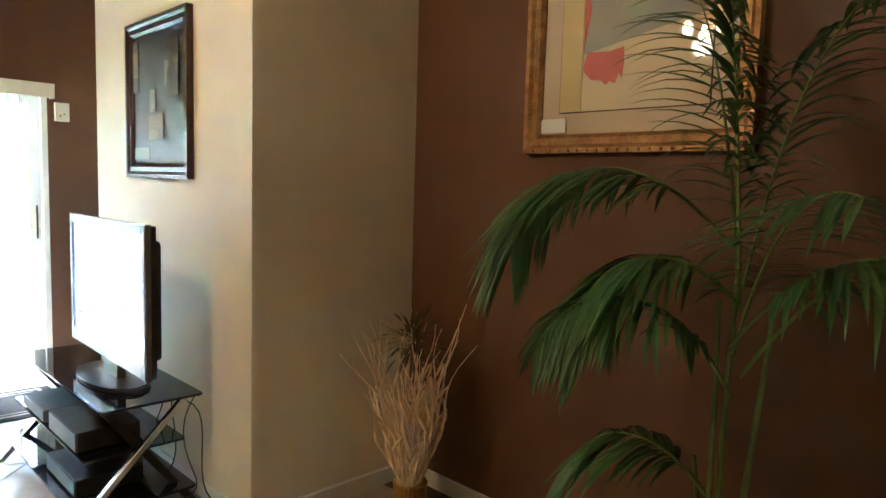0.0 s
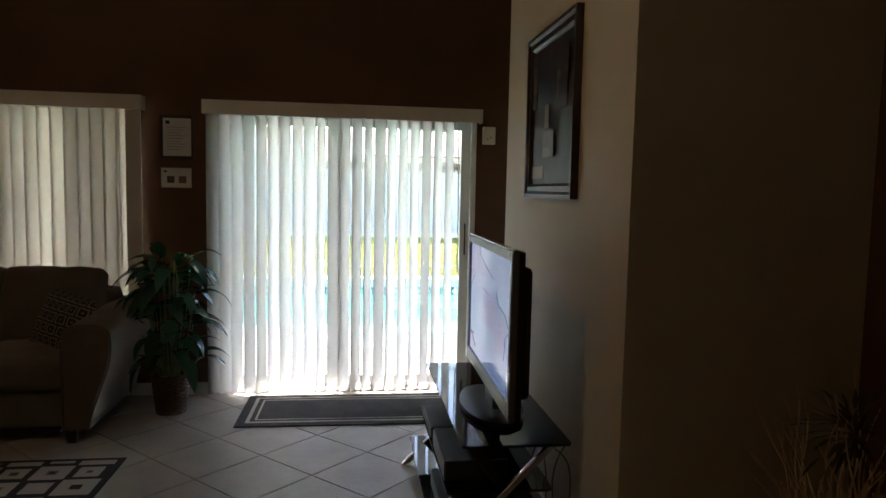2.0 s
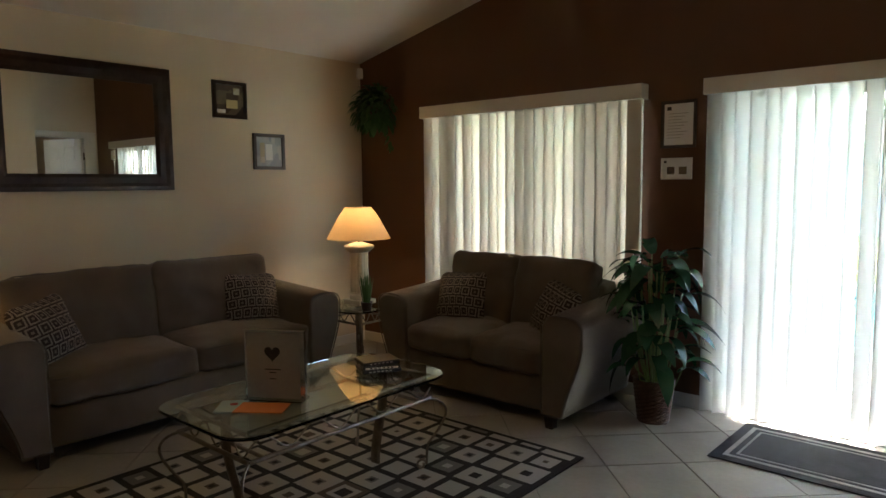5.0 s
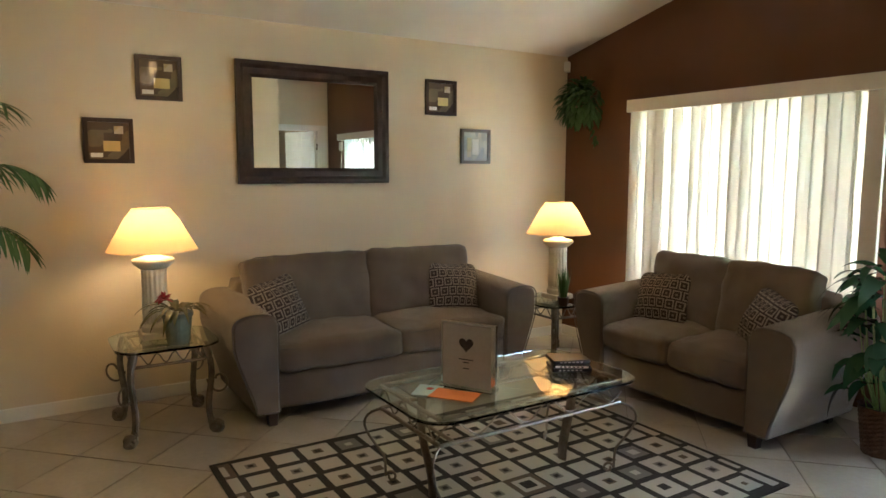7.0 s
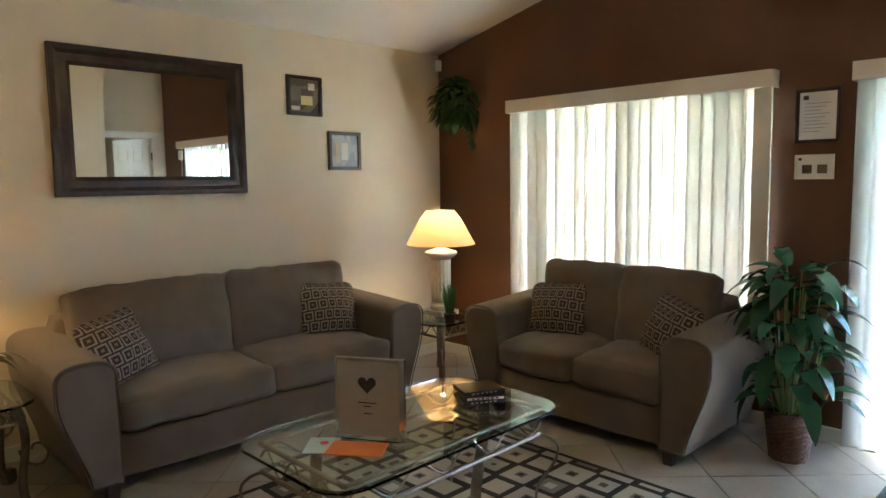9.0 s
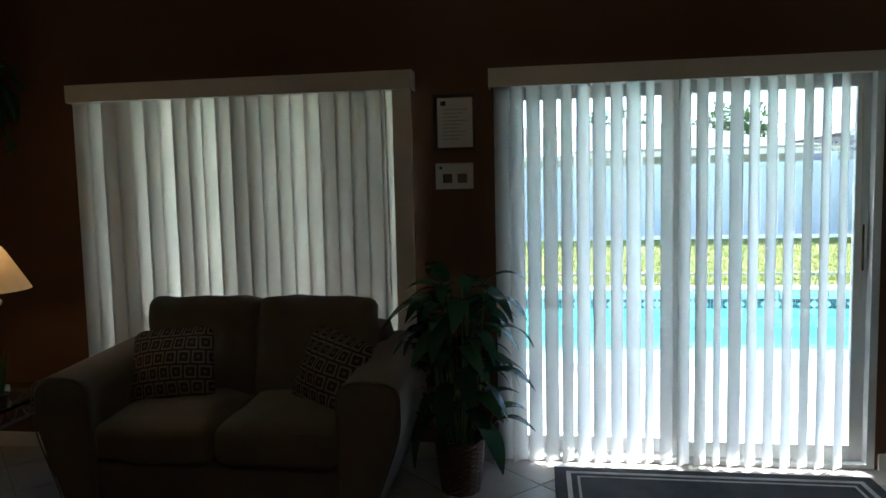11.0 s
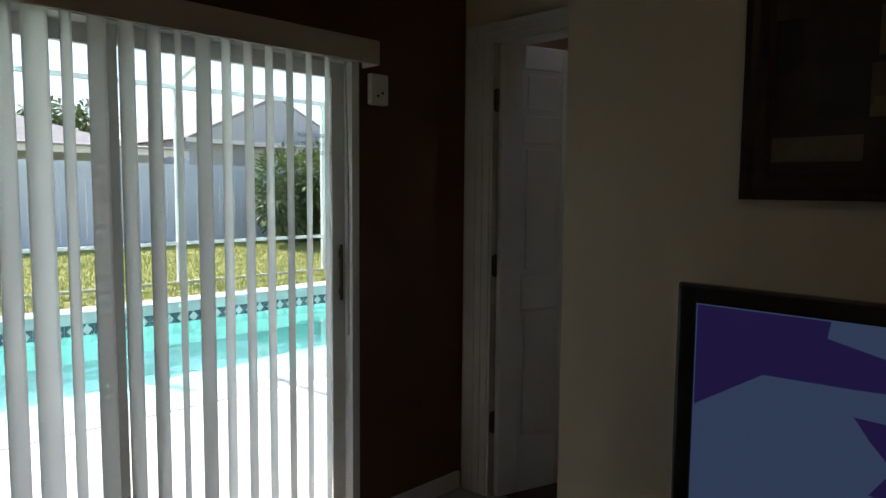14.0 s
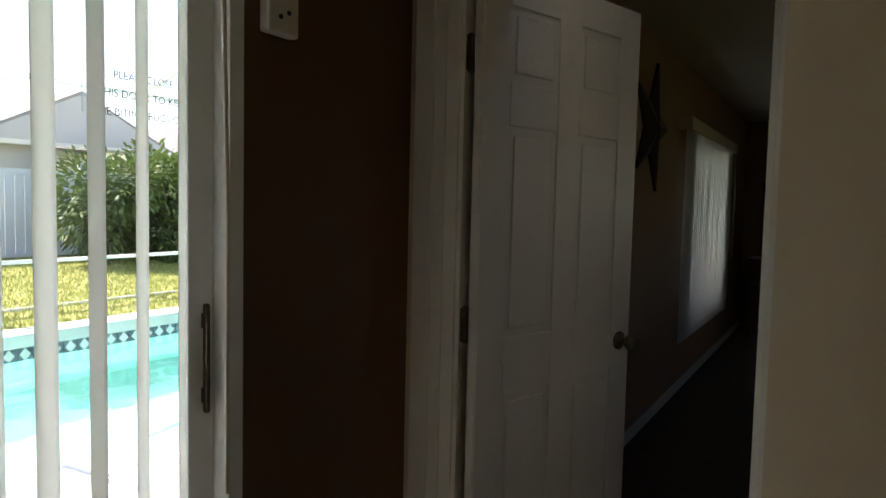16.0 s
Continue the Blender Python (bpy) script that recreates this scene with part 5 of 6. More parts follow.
def lily():
    ob = thing("peace_lily", pose(-0.14, -0.36, 0), "leafy green lily in a brown wicker basket", "plant")
    r = random.Random(11)
    bm = bmesh.new()
    seg, rows = 40, 22
    rings = []
    for j in range(rows + 1):
        k = j / rows
        ring = []
        for i in range(seg):
            a = 2 * math.pi * i / seg
            rad = (0.088 + 0.030 * k) * (1 + 0.022 * (1 if (i // 2 + j) % 2 else -1))
            ring.append(bm.verts.new((rad * math.cos(a), rad * math.sin(a), 0.25 * k)))
        rings.append(ring)
    for a, b in zip(rings, rings[1:]):
        for i in range(seg):
            bm.faces.new((a[i], a[(i + 1) % seg], b[(i + 1) % seg], b[i]))
    bm.faces.new(rings[0][::-1])
    part("basket", bm, WICKER, ob, "brown woven wicker basket")
    part("soil", moved(lathe([(0.112, 0), (0.09, 0.01)], 24), pose(0, 0, 0.22)), SOIL, ob)
    shapes = []
    for s in range(6):
        b = bmesh.new()
        blade(b, Vector((0, 0, 0)), Vector((1, 0, 1.3 - 0.17 * s)), Vector((-0.6, 0, 1)).normalized(), 0.225 + 0.014 * s, 0.044 + 0.004 * (s % 3), 2.0 + 0.2 * s, 10, 0.26)
        me = mesh_of(b, "leaf", True)
        me.materials.append(LILY_LEAF)
        shapes.append(me)
    for i in range(112):
        k = (i + 0.5) / 112
        az = i * 137.5 + r.uniform(-20, 20)
        z = 0.31 + 0.65 * (1 - k) ** 0.85 + r.uniform(-0.03, 0.03)
        rad = 0.02 + 0.12 * r.random() + 0.05 * k
        x, y = rad * math.cos(radians(az)), rad * math.sin(radians(az))
        sc = r.uniform(0.72, 1.16) * (1.0 - 0.10 * k)
        lf = part("leaf", shapes[i % 6], None, ob, m=pose(x, y, z, r.uniform(-15, 15), r.uniform(-25, 10), az) @ Matrix.Diagonal((sc, sc, sc, 1)))
        if i % 3 == 0:
            part("stalk", tube([(x * 0.3, y * 0.3, 0.23), (x * 0.7, y * 0.7, z * 0.6), (x, y, z)], 0.0035, 5), STEM, ob)


lily()
iv = thing("hanging_ivy", pose(-2.62, -0.001, 1.79), "bushy green plant in a wall basket, high up", "plant")
part("basket", moved(lathe([(0.02, -0.10), (0.05, -0.06), (0.085, 0.05), (0.09, 0.06)], 20), pose(0, -0.1, 0.1)), WICKER, iv)
r = random.Random(5)
for clump in range(4):
    bm = bmesh.new()
    for i in range(120):
        a, b = r.uniform(0, 6.28), r.uniform(-0.8, 1.35)
        d = Vector((math.cos(a) * math.cos(b), math.sin(a) * math.cos(b) * 0.6, math.sin(b)))
        o = Vector((0, -0.17, 0.16)) + Vector((d.x * 0.21, d.y * 0.15, d.z * 0.20)) * r.uniform(0.3, 1.0)
        o.y = min(o.y, -0.03)
        w = (d + Vector((0, -0.4, -0.2))).normalized()
        if w.y > 0:
            w.y = -w.y * 0.3
        blade(bm, o, w, Vector((0, 0.2, 1)), r.uniform(0.06, 0.12), r.uniform(0.014, 0.026), 1.6, 4, 0.2)
    part("foliage", bm, IVY_LEAF, iv)
bm = bmesh.new()
for i in range(26):
    k = i / 25
    blade(bm, Vector((0.06 + 0.05 * k + r.uniform(-.015, .015), -0.12 + 0.04 * k, 0.10 - 0.24 * k)), Vector((r.uniform(-1, 1), -0.6, -0.5)), Vector((0, 0, 1)), 0.055, 0.014, 1.2, 4, 0.2)
part("trailing_stem", bm, IVY_LEAF, iv)


def twig_vase():
    ob = thing("twig_vase", pose(2.33, -2.985, 0), "ochre vase of dry curled twigs in wall corner", "vase")
    part("vase", lathe([(0.058, 0), (0.066, 0.01), (0.068, 0.08), (0.069, 0.155), (0.073, 0.162), (0.071, 0.168), (0.06, 0.166), (0.058, 0.10)], 96, 0.06, 24), YELLOW, ob, "ribbed ochre vase", smooth=True)
    r = random.Random(8)
    for i in range(120):
        a, s = r.uniform(0, 6.28), r.uniform(0.3, 1.0)
        thick = i < 88
        hgt = r.uniform(0.30, 0.54) if thick else r.uniform(0.50, 0.80)
        sp = 0.15 * s if thick else 0.26 * s
        ph, ph2 = r.uniform(0, 6), r.uniform(0, 6)
        pts = []
        for j in range(14):
            k = j / 13
            c1, c2 = 0.022 * math.sin(9 * k + ph) * (0.3 + k), 0.022 * math.cos(7 * k + ph2) * (0.3 + k)
            out_ = 0.036 * s + sp * k ** 1.2
            pts.append((math.cos(a) * out_ + c1, math.sin(a) * out_ * 0.8 + c2, 0.12 + hgt * k))
        part("twig", tube(pts, 0.0112 if thick else 0.0042, 5, 1.3, taper=[1 - 0.75 * (j / 13) ** 2 for j in range(14)]), TWIG, ob)
    for a, hgt, rch in ((140, 0.64, 0.38), (150, 0.60, 0.30), (320, 0.70, 0.24)):
        pts = [(math.cos(radians(a)) * rch * k ** 1.6, math.sin(radians(a)) * rch * k ** 1.6 * 0.4, 0.14 + hgt * k - 0.05 * k * k + 0.012 * math.sin(12 * k)) for k in [j / 14 for j in range(15)]]
        part("twig", tube(pts, 0.003, 5), TWIG, ob)
    bm = bmesh.new()
    for i in range(130):
        d = Vector((r.uniform(-1, 1), r.uniform(-1, 1), r.uniform(-0.4, 1))).normalized()
        blade(bm, Vector((0.0, 0, 0.74)) + d * r.uniform(0.01, 0.13), d, Vector((0.3, 0.2, 1)).normalized(), r.uniform(0.05, 0.10), 0.008, 0.6, 3, 0.1)
    part("dried_leaves", bm, leaf("dry green sprig", (0.08, 0.08, 0.03), (0.16, 0.14, 0.06), 0.6), ob)


twig_vase()

# ---- small things on the tables ----
TZ = 0.0095 + 0.4665
hd = thing("menu_holder", pose(-0.90, -2.39, TZ, 0, 0, 30), "upright clear holder with a grey welcome page", "menu holder")
part("stand_plate", block(-0.125, -0.03, 0, 0.125, 0.06, 0.004), GLASS, hd)
part("cover", block(-0.126, 0.004, 0.004, 0.126, 0.012, 0.29, 0.002), GREYPRINT, hd, "grey silver edged cover")
part("edge", join(block(-0.132, 0.0, 0.004, -0.124, 0.016, 0.292), block(0.112, -0.001, 0.004, 0.132, 0.018, 0.292), block(-0.124, 0.0, 0.283, 0.112, 0.016, 0.292)), CHROME, hd, "bright metal edge")
hb = bmesh.new()
hp = []
for i in range(28):
    t = 2 * math.pi * i / 28
    hp.append((0.0022 * 16 * math.sin(t) ** 3, 0.0022 * (13 * math.cos(t) - 5 * math.cos(2 * t) - 2 * math.cos(3 * t) - math.cos(4 * t))))
hb.faces.new([hb.verts.new((x - 0.01, 0.0025, 0.195 + z)) for x, z in hp])
part("heart_print", hb, INK, hd)
for z, w in ((0.125, 0.07), (0.112, 0.03), (0.085, 0.03)):
    part("text_bar", block(-0.01 - w / 2, 0.0025, z, -0.01 + w / 2, 0.0035, z + 0.004), INK, hd)
solo("brochure", block(-0.10, -0.06, 0, 0.10, 0.06, 0.003), ORANGE, "glossy orange brochure lying on glass table", "brochure", pose(-0.85, -2.49, TZ + 0.0005, 0, 0, 36))
br = thing("leaflet", pose(-0.965, -2.555, TZ + 0.0004, 0, 0, 44), "pale teal leaflet with a red mark", "leaflet")
part("sheet", block(-0.055, -0.07, 0, 0.055, 0.07, 0.002), TEALPRINT, br)
part("red_mark", moved(lathe([(0.016, 0), (0.016, 0.0008)], 18), pose(0.005, 0.02, 0.002)), RED, br)
for i, (w, rot, dx) in enumerate(((0.19, 62, 0.0), (0.175, 55, 0.01), (0.18, 66, -0.008))):
    bk = thing("booklet", pose(-0.90 + dx, -1.80, TZ + 0.0185 * i, 0, 0, rot), "dark booklet with patterned edge, stacked on coffee table", "book", "stacked booklets")
    part("cover", block(-w / 2, -0.07, 0.0005, w / 2, 0.07, 0.018, 0.003), BLACK, bk)
    part("page_block", block(-w / 2 + 0.01, -0.0715, 0.005, w / 2 - 0.01, -0.065, 0.0140), PAPER if i % 2 else CHARCOAL, bk)
    for j in range(6):
        part("print_mark", block(-w / 2 + 0.03 + j * 0.02, -0.0722, 0.007, -w / 2 + 0.042 + j * 0.02, -0.0715, 0.0125), MATGREY if i != 1 else INK, bk)
gp = thing("grass_pot", pose(-2.135, -0.73, 0.4615), "small pot of upright green grass by lamp", "plant")
part("pot", lathe([(0.032, 0), (0.042, 0.06), (0.045, 0.062), (0.038, 0.058)], 20), FRAMEWOOD, gp)
bm = bmesh.new()
r = random.Random(2)
for i in range(110):
    a, q = r.uniform(0, 6.28), r.uniform(0, 0.03)
    d = Vector((math.cos(a) * 0.16, math.sin(a) * 0.16, 1)).normalized()
    blade(bm, Vector((q * math.cos(a), q * math.sin(a), 0.055)), d, Vector((math.cos(a), math.sin(a), 0)), r.uniform(0.12, 0.24), 0.0035, 0.1, 4, 0.1)
part("grass", bm, PALM_LEAF, gp)
fp = thing("flower_pot", pose(-2.285, -3.335, 0.5015), "grey green pot with red flower and dry leaves", "plant")
part("pot", lathe([(0.056, 0), (0.076, 0.145), (0.081, 0.15), (0.081, 0.17), (0.07, 0.168)], 24), varied("grey green pot glaze", (0.13, 0.15, 0.12), (0.19, 0.20, 0.16), 10, 60, 0.5), fp)
bm = bmesh.new()
for i in range(34):
    a = r.uniform(0, 6.28)
    d = Vector((math.cos(a), math.sin(a), r.uniform(0.9, 2.6))).normalized()
    blade(bm, Vector((0.02 * math.cos(a), 0.02 * math.sin(a), 0.16)), d, Vector((-math.cos(a) * .5, -math.sin(a) * .5, 1)).normalized(), r.uniform(0.12, 0.26), r.uniform(0.012, 0.022), 2.4, 7, 0.2)
part("leaves", bm, leaf("dry olive leaf", (0.10, 0.10, 0.03), (0.22, 0.18, 0.07), 0.5), fp)
bm = bmesh.new()
for i in range(30):
    d = Vector((r.uniform(-1, 1), r.uniform(-1, 1), r.uniform(0, 1.2))).normalized()
    blade(bm, Vector((-0.03, -0.06, 0.235)) + d * 0.008, d, Vector((0.2, 0.1, 1)).normalized(), 0.045, 0.013, 0.8, 3, 0.2)
part("red_flower", bm, leaf("red petal", (0.25, 0.01, 0.015), (0.4, 0.03, 0.03), 0.5), fp, "deep red bloom")

# ---- outdoors ----
GZ = -0.10
PX0, PX1, PY0, PY1 = -5.0, 10.5, 2.52, 5.78


def sheet_with_hole():
    """Patio and lawn in one sheet with the pool cut out of it; beyond the pool the lawn rises a little."""
    xs = [-900, -60, -12, PX0, PX1, 14, 60, 900]
    ys = [0.17, PY0, PY1, 6.75, 9.0, 12.0, 30, 900]
    bm = bmesh.new()
    g = {(i, j): bm.verts.new((x, y, GZ if y < 4 else -0.012 if y < 6.2 else 0.06 if y < 7 else 0.11 if y < 10 else 0.24)) for i, x in enumerate(xs) for j, y in enumerate(ys)}
    for i in range(len(xs) - 1):
        for j in range(len(ys) - 1):
            if not (i == 3 and j == 1):
                bm.faces.new((g[i, j], g[i + 1, j], g[i + 1, j + 1], g[i, j + 1]))
    return bm


tagged(part("ground", sheet_with_hole(), LAWN, None), kind="structure")
tagged(part("ground_behind", block(-900, -900, GZ - 0.4, 900, 0.165, GZ - 0.01), LAWN, None), kind="structure")
PATIO = tagged(part("patio", block(-11, 0.175, GZ - 0.05, 13, PY0 - 0.30, GZ + 0.012), CONCRETE, None), kind="structure")
tagged(part("pool_shell", join(block(PX0, PY0, GZ - 1.5, PX1, PY1, GZ - 1.35), block(PX0 - 0.1, PY0 - 0.1, GZ - 1.5, PX0, PY1 + 0.1, GZ - 0.11), block(PX1, PY0 - 0.1, GZ - 1.5, PX1 + 0.1, PY1 + 0.1, GZ - 0.11),
                               block(PX0, PY0 - 0.1, GZ - 1.5, PX1, PY0, GZ - 0.06), block(PX0, PY1, GZ - 1.5, PX1, PY1 + 0.1, -0.104)), PLASTER, None), kind="structure")


def water_sheet():
    bm = bmesh.new()
    bmesh.ops.create_grid(bm, x_segments=150, y_segments=40, size=0.5)
    for v in bm.verts:
        x, y = v.co.x * (PX1 - PX0), v.co.y * (PY1 - PY0)
        v.co = (x + (PX0 + PX1) / 2, y + (PY0 + PY1) / 2, -0.215 + 0.008 * noise.noise(Vector((x * 2.2, y * 2.8, 0))) + 0.004 * noise.noise(Vector((x * 6, y * 7, 3))))
    return bm


wat = tagged(part("water", water_sheet(), WATER, None, smooth=True), "clear turquoise pool water", kind="structure")
wat.visible_shadow = False
for y0, y1, top in ((PY0 - 0.30, PY0 + 0.03, GZ + 0.02), (PY1 - 0.03, PY1 + 0.34, 0.03)):
    cp = thing("pool_coping", pose(0, 0, 0), "grey cast stone coping along the pool edge", "coping", kind="structure")
    n = 26
    me = mesh_of(block(0.004, y0, GZ - 0.05 if y0 < 5 else -0.101, (PX1 - PX0) / n - 0.004, y1, top, 0.012), "coping_stone")
    me.materials.append(COPING)
    for i in range(n):
        part("coping_stone", me, None, cp, m=pose(PX0 + (PX1 - PX0) * i / n, 0, 0))
band = thing("pool_tiles", pose(0, 0, 0), "band of dark patterned waterline tiles", "tiles", kind="structure")
ts = 0.15
me_t = mesh_of(block(0.003, PY1 - 0.011, -0.26, ts - 0.003, PY1 - 0.001, -0.102), "waterline_tile")
me_t.materials.append(TILEBLUE)
dia = prism([(-0.055, 0), (0, -0.06), (0.055, 0), (0, 0.06)], 0, 0.003)
me_d = mesh_of(moved(join(dia, prism([(-0.018, 0.062), (0, 0.045), (0.018, 0.062)], 0, 0.003)), pose(ts / 2, PY1 - 0.011, -0.168, 90)), "tile_motif")
me_d.materials.append(TILEPALE)
for i in range(int((PX1 - PX0) / ts)):
    t = part("waterline_tile", me_t, None, band, m=pose(PX0 + ts * i, 0, 0))
    part("tile_motif", me_d, None, t)

cage = thing("screen_enclosure", pose(0, 6.98, 0), "white aluminium pool screen frame", "screen frame")
for i in range(-3, 5):
    x = 4.15 + 2.38 * i
    part("post", block(x - 0.027, -0.027, 0.03, x + 0.027, 0.027, 2.75), ALU, cage)
    part("roof_beam", tube([(x, 0, 2.75), (x, -2.6, 3.5), (x, -6.0, 2.62)], 0.03, 4), ALU, cage)
part("chair_rail", block(-3.0, -0.02, 0.60, 13.7, 0.02, 0.645), ALU, cage)
part("top_beam", block(-3.0, -0.03, 2.70, 13.7, 0.03, 2.76), ALU, cage)
part("kick_rail", block(-3.0, -0.02, 0.055, 13.7, 0.02, 0.10), ALU, cage)

fn = thing("fence", pose(0, 12.0, 0.20), "white vinyl privacy fence along the lawn", "fence")
me_p = mesh_of(block(0.006, -0.015, 0.08, 0.174, 0.015, 1.58, 0.004), "fence_board")
me_p.materials.append(FENCE)
me_q = mesh_of(join(block(-0.06, -0.06, -0.05, 0.06, 0.06, 1.75), block(-0.075, -0.075, 1.75, 0.075, 0.075, 1.80, 0.01), prism([(-.06, -.06), (.06, -.06), (.06, .06), (-.06, .06)], 1.80, 1.86)), "fence_post")
me_q.materials.append(FENCE)
x = -9.0
while x < 21:
    part("fence_post", me_q, None, fn, m=pose(x, 0, 0))
    part("fence_rail", block(x + 0.06, -0.03, 1.56, x + 2.16, 0.03, 1.67), FENCE, fn)
    part("fence_rail", block(x + 0.06, -0.03, 0.02, x + 2.16, 0.03, 0.12), FENCE, fn)
    for i in range(12):
        part("fence_board", me_p, None, fn, m=pose(x + 0.06 + 0.175 * i, 0, 0))
    x += 2.22


def house(m, w, d, wall_h, roof_h, label, gable):
    ob = thing("house", m, label, "house", "neighbouring houses")
    part("wall", block(-w / 2, -d / 2, 0, w / 2, d / 2, wall_h), HOUSE, ob)
    bm = bmesh.new()
    e = 0.5
    c = [bm.verts.new(p) for p in ((-w / 2 - e, -d / 2 - e, wall_h), (w / 2 + e, -d / 2 - e, wall_h), (w / 2 + e, d / 2 + e, wall_h), (-w / 2 - e, d / 2 + e, wall_h))]
    if gable:
        a, b = bm.verts.new((0, -d / 2 - e, wall_h + roof_h)), bm.verts.new((0, d / 2 + e, wall_h + roof_h))
        for f in ((c[0], c[1], a), (c[1], c[2], b, a), (c[2], c[3], b), (c[3], c[0], a, b), (c[3], c[2], c[1], c[0])):
            bm.faces.new(f)
    else:
        a, b = bm.verts.new((-w / 2 + d / 2, 0, wall_h + roof_h)), bm.verts.new((w / 2 - d / 2, 0, wall_h + roof_h))
        for f in ((c[0], c[1], b, a), (c[1], c[2], b), (c[2], c[3], a, b), (c[3], c[0], a), (c[3], c[2], c[1], c[0])):
            bm.faces.new(f)
    roof = part("roof", bm, ROOF, ob, "grey shingle roof")
    if gable:
        gb = bmesh.new()
        gb.faces.new([gb.verts.new(p) for p in ((-w / 2 - e + 0.3, -d / 2 - e - 0.02, wall_h + 0.03), (w / 2 + e - 0.3, -d / 2 - e - 0.02, wall_h + 0.03), (0, -d / 2 - e - 0.02, wall_h + roof_h - 0.12))])
        part("gable", gb, HOUSE, roof)
    part("fascia", block(-w / 2 - e, -d / 2 - e - 0.03, wall_h - 0.16, w / 2 + e, -d / 2 - e, wall_h + 0.02), TRIM, roof)
    for i in (-1, 0, 1):
        wn_ = part("window", block(i * w / 3.4 - 0.6, -d / 2 - 0.03, 0.95, i * w / 3.4 + 0.6, -d / 2 + 0.02, 2.1), TRIM, ob)
        part("pane", block(i * w / 3.4 - 0.54, -d / 2 - 0.04, 1.01, i * w / 3.4 + 0.54, -d / 2 - 0.031, 2.04), DARKGLASS, wn_)


house(pose(15.8, 28, 0.2), 7.0, 8, 3.1, 2.0, "pale house with grey gabled roof beyond fence", True)
house(pose(3.0, 29, 0.2), 16.0, 8, 2.5, 1.6, "low pale house with long grey roof", False)
house(pose(26, 29, 0.2), 13.0, 8, 3.0, 1.9, "pale house with grey hipped roof", False)
house(pose(-16, 29, 0.2), 14.0, 8, 2.7, 1.8, "far pale house with grey hipped roof", False)


def screened_porch(m, w, d, h, label):
    """A flat roofed porch: roof sheet with a pale edge beam, posts, a dim back wall and screen rails."""
    ob = thing("screened_porch", m, label, "porch")
    part("roof", moved(block(-w / 2, -d / 2, h, w / 2, d / 2, h + 0.07), pose(0, 0, 0, 4)), ROOF, ob)
    part("edge_beam", block(-w / 2, -d / 2 - 0.06, h - 0.32, w / 2, -d / 2, h - 0.12), TRIM, ob)
    n = max(2, round(w / 2.2))
    for i in range(n + 1):
        x = -w / 2 + 0.05 + (w - 0.1) * i / n
        part("post", block(x - 0.05, -d / 2 - 0.05, 0, x + 0.05, -d / 2 + 0.05, h - 0.2), TRIM, ob)
    part("rail", block(-w / 2, -d / 2 - 0.03, 0.9, w / 2, -d / 2 + 0.02, 0.97), TRIM, ob)
    part("back_wall", block(-w / 2, d / 2 - 0.2, 0, w / 2, d / 2 - 0.05, h - 0.05), HOUSE, ob)


screened_porch(pose(6.2, 22.6, 0.2), 9.0, 3.4, 2.55, "white framed screened porch behind the fence")
screened_porch(pose(17.5, 21.2, 0.2), 7.0, 3.0, 2.75, "pale screened porch beside the gabled house")


def shrub(m, rad, hgt, n, label, seed, name="bush", mat=None, trunk=0.0):
    ob = thing(name, m, label, "bush" if name == "bush" else "tree")
    r = random.Random(seed)
    for i in range(6):
        a = r.uniform(0, 6.28)
        part("limb", tube([(0, 0, 0), (0.2 * rad * math.cos(a), 0.2 * rad * math.sin(a), (trunk or hgt * 0.3)), (0.6 * rad * math.cos(a), 0.6 * rad * math.sin(a), trunk + hgt * 0.6)], 0.03 if not trunk else 0.09, 6, taper=[1, 0.7, 0.3]), FOOTWOOD, ob)
    bm = bmesh.new()
    lumps = [(Vector((r.uniform(-1, 1) * rad * 0.7, r.uniform(-1, 1) * rad * 0.6, trunk + hgt * r.uniform(0.25, 0.85))), rad * r.uniform(0.25, 0.5)) for _ in range(16)]
    for i in range(n):
        c, q = lumps[i % 16]
        d = Vector((r.gauss(0, 1), r.gauss(0, 1), r.gauss(0, 1))).normalized()
        blade(bm, c + d * q * r.uniform(0.6, 1.05), (d + Vector((r.uniform(-.6, .6), r.uniform(-.6, .6), 0.2))).normalized(), Vector((0.2, 0.3, 1)).normalized(), r.uniform(0.10, 0.2) * (1 + trunk * 0.4), r.uniform(0.025, 0.05) * (1 + trunk * 0.4), 0.8, 2, 0.1)
    part("crown", bm, mat or BUSH_LEAF, ob)


shrub(pose(8.7, 10.8, 0.12), 1.45, 1.9, 7000, "dense dark green bush before the fence", 1)
shrub(pose(10.5, 10.7, 0.12), 1.5, 2.1, 6000, "sunlit green bush by the fence", 2)
for i, (x, y) in enumerate(((5.5, 40), (10.5, 42), (13.0, 41), (22, 40), (-6, 42), (30, 38))):
    shrub(pose(x, y, 0.2), 2.2, 2.6, 1500, "distant leafy garden tree behind the houses", 20 + i, "tree", trunk=3.2)

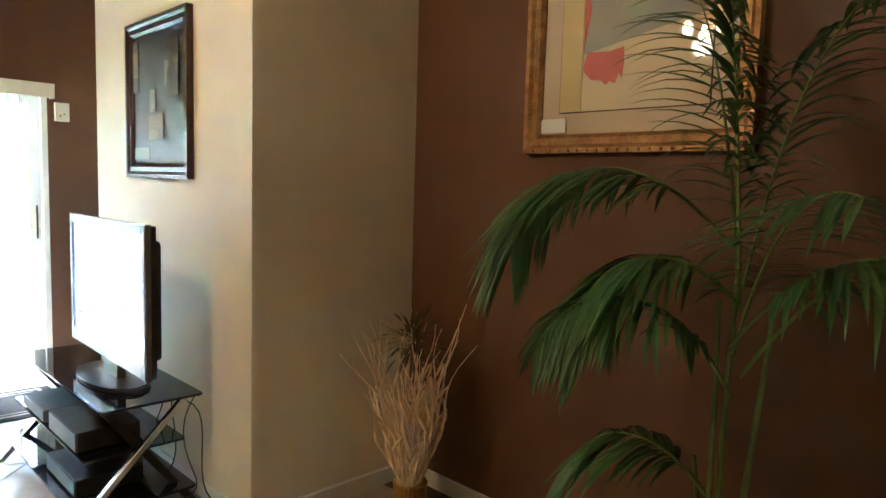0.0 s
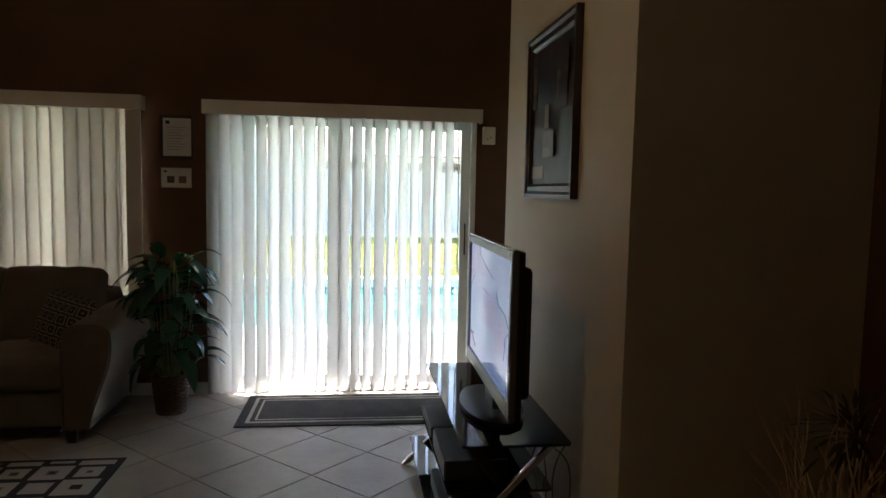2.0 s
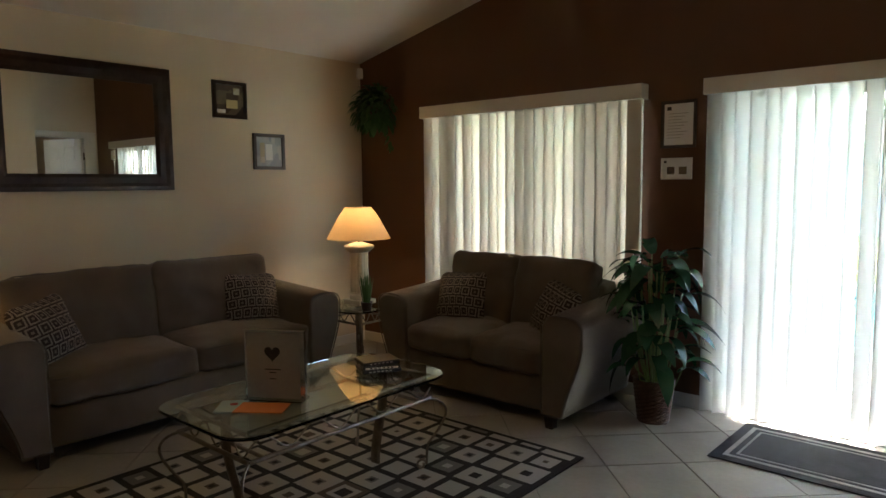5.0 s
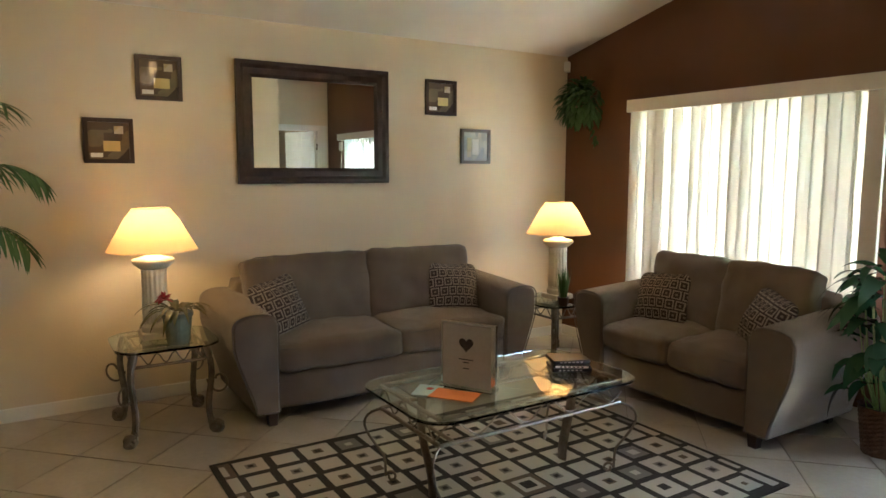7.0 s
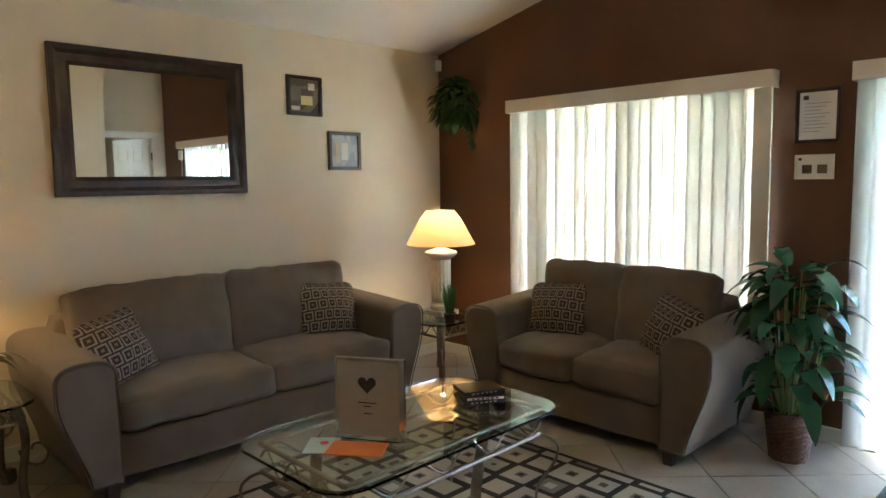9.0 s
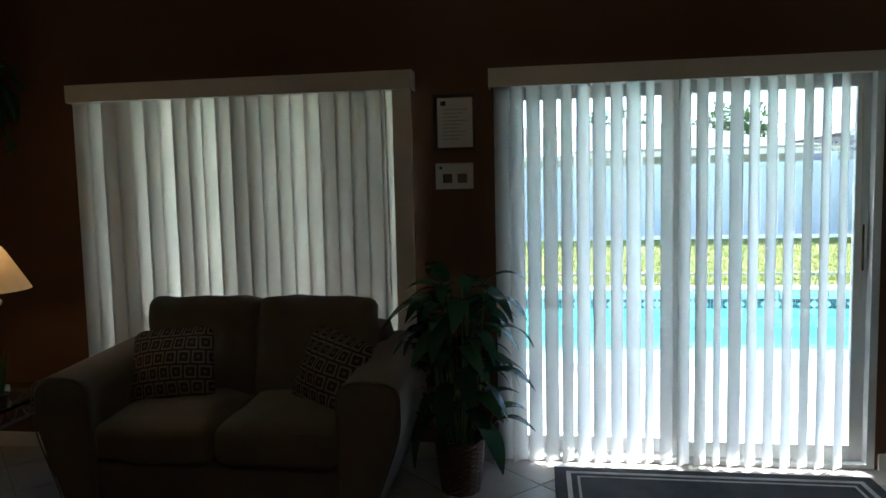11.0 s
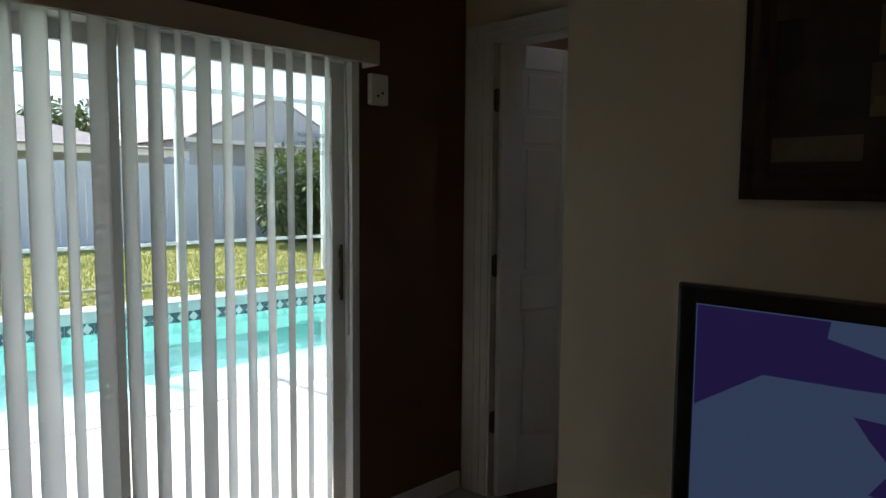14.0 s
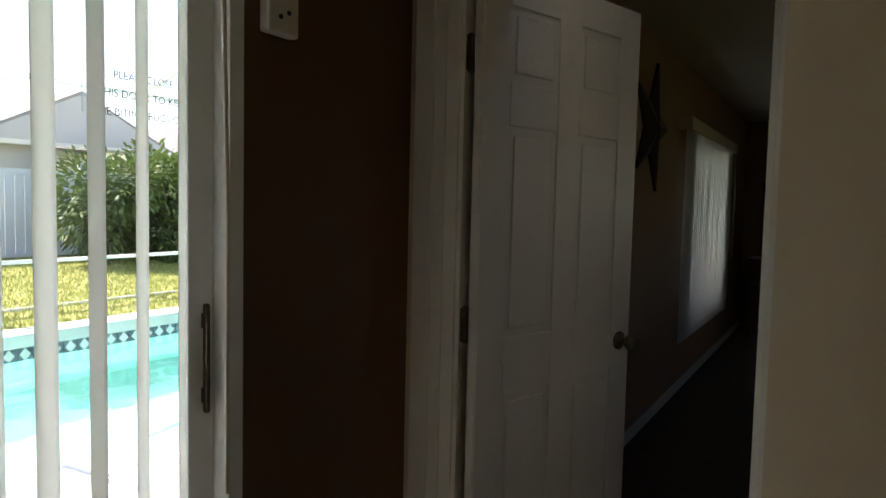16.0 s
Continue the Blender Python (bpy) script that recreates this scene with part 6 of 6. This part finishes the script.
# blades of grass on the lawn beyond the pool
rn = np.random.RandomState(3)
N = 42000
gx, gy = rn.uniform(-1.5, 12.5, N), 6.15 + 5.75 * rn.uniform(0, 1, N) ** 1.2
gz = np.interp(gy, [5.78, 6.75, 9.0, 12.0], [-0.012, 0.06, 0.11, 0.24])
ga, gh, gl = rn.uniform(0, 6.28, N), rn.uniform(0.03, 0.075, N), rn.normal(0, 0.02, (N, 2))
co = np.zeros((N, 3, 3))
co[:, 0] = np.stack([gx - 0.008 * np.cos(ga), gy - 0.008 * np.sin(ga), gz - 0.005], 1)
co[:, 1] = np.stack([gx + 0.008 * np.cos(ga), gy + 0.008 * np.sin(ga), gz - 0.005], 1)
co[:, 2] = np.stack([gx + gl[:, 0], gy + gl[:, 1], gz + gh], 1)
me = bpy.data.meshes.new("grass")
me.from_pydata(co.reshape(-1, 3).tolist(), [], [(3 * i, 3 * i + 1, 3 * i + 2) for i in range(N)])
me.materials.append(GRASS_BLADE)
tagged(new("grass", me), "short dry lawn grass beyond the pool", "grass", kind="stuff")

# ---- floor tiles, laid on the diagonal ----
S = 0.547
SIDE = S / math.sqrt(2)


def clip(poly, x0, y0, x1, y1):
    for ax, lim, sgn in ((0, x0, 1), (0, x1, -1), (1, y0, 1), (1, y1, -1)):
        out = []
        for p, q in zip(poly, poly[1:] + poly[:1]):
            a, b = sgn * (p[ax] - lim), sgn * (q[ax] - lim)
            if a >= 0:
                out.append(p)
            if a * b < 0:
                k = a / (a - b)
                out.append((p[0] + k * (q[0] - p[0]), p[1] + k * (q[1] - p[1])))
        poly = out
        if len(poly) < 3:
            return []
    return poly


hd_ = S / 2 - 0.0035
whole = [(0, -hd_), (hd_, 0), (0, hd_), (-hd_, 0)]
me_tile = mesh_of(prism(whole, -0.006, 0.0, 0.0015), "floor_tile")
me_tile.materials.append(TILE)
for i in range(-21, 16):
    for j in range(-10, 34):
        u, v = -0.065 + S * i + S / 2, 1.61 + S * j + S / 2
        cx, cy = (u + v) / 2, (u - v) / 2
        # centre of the cell between four grid points
        pts = [(cx + a, cy + b) for a, b in whole]
        box_ = (XL, YS, XBR, 0.0)
        cl = clip(pts, *box_)
        if not cl:
            continue
        area = abs(sum(p[0] * q[1] - q[0] * p[1] for p, q in zip(cl, cl[1:] + cl[:1]))) / 2
        if area < 0.004:
            continue
        if area > 2 * hd_ * hd_ * 0.999:
            part("floor_tile", me_tile, None, FLOOR, m=pose(cx, cy, 0))
        else:
            part("floor_tile", prism(cl, -0.006, 0.0), TILE, FLOOR)
part("threshold", block(SLD[0], 0.0, -0.006, SLD[1], 0.12, 0.004), ALU, FLOOR)
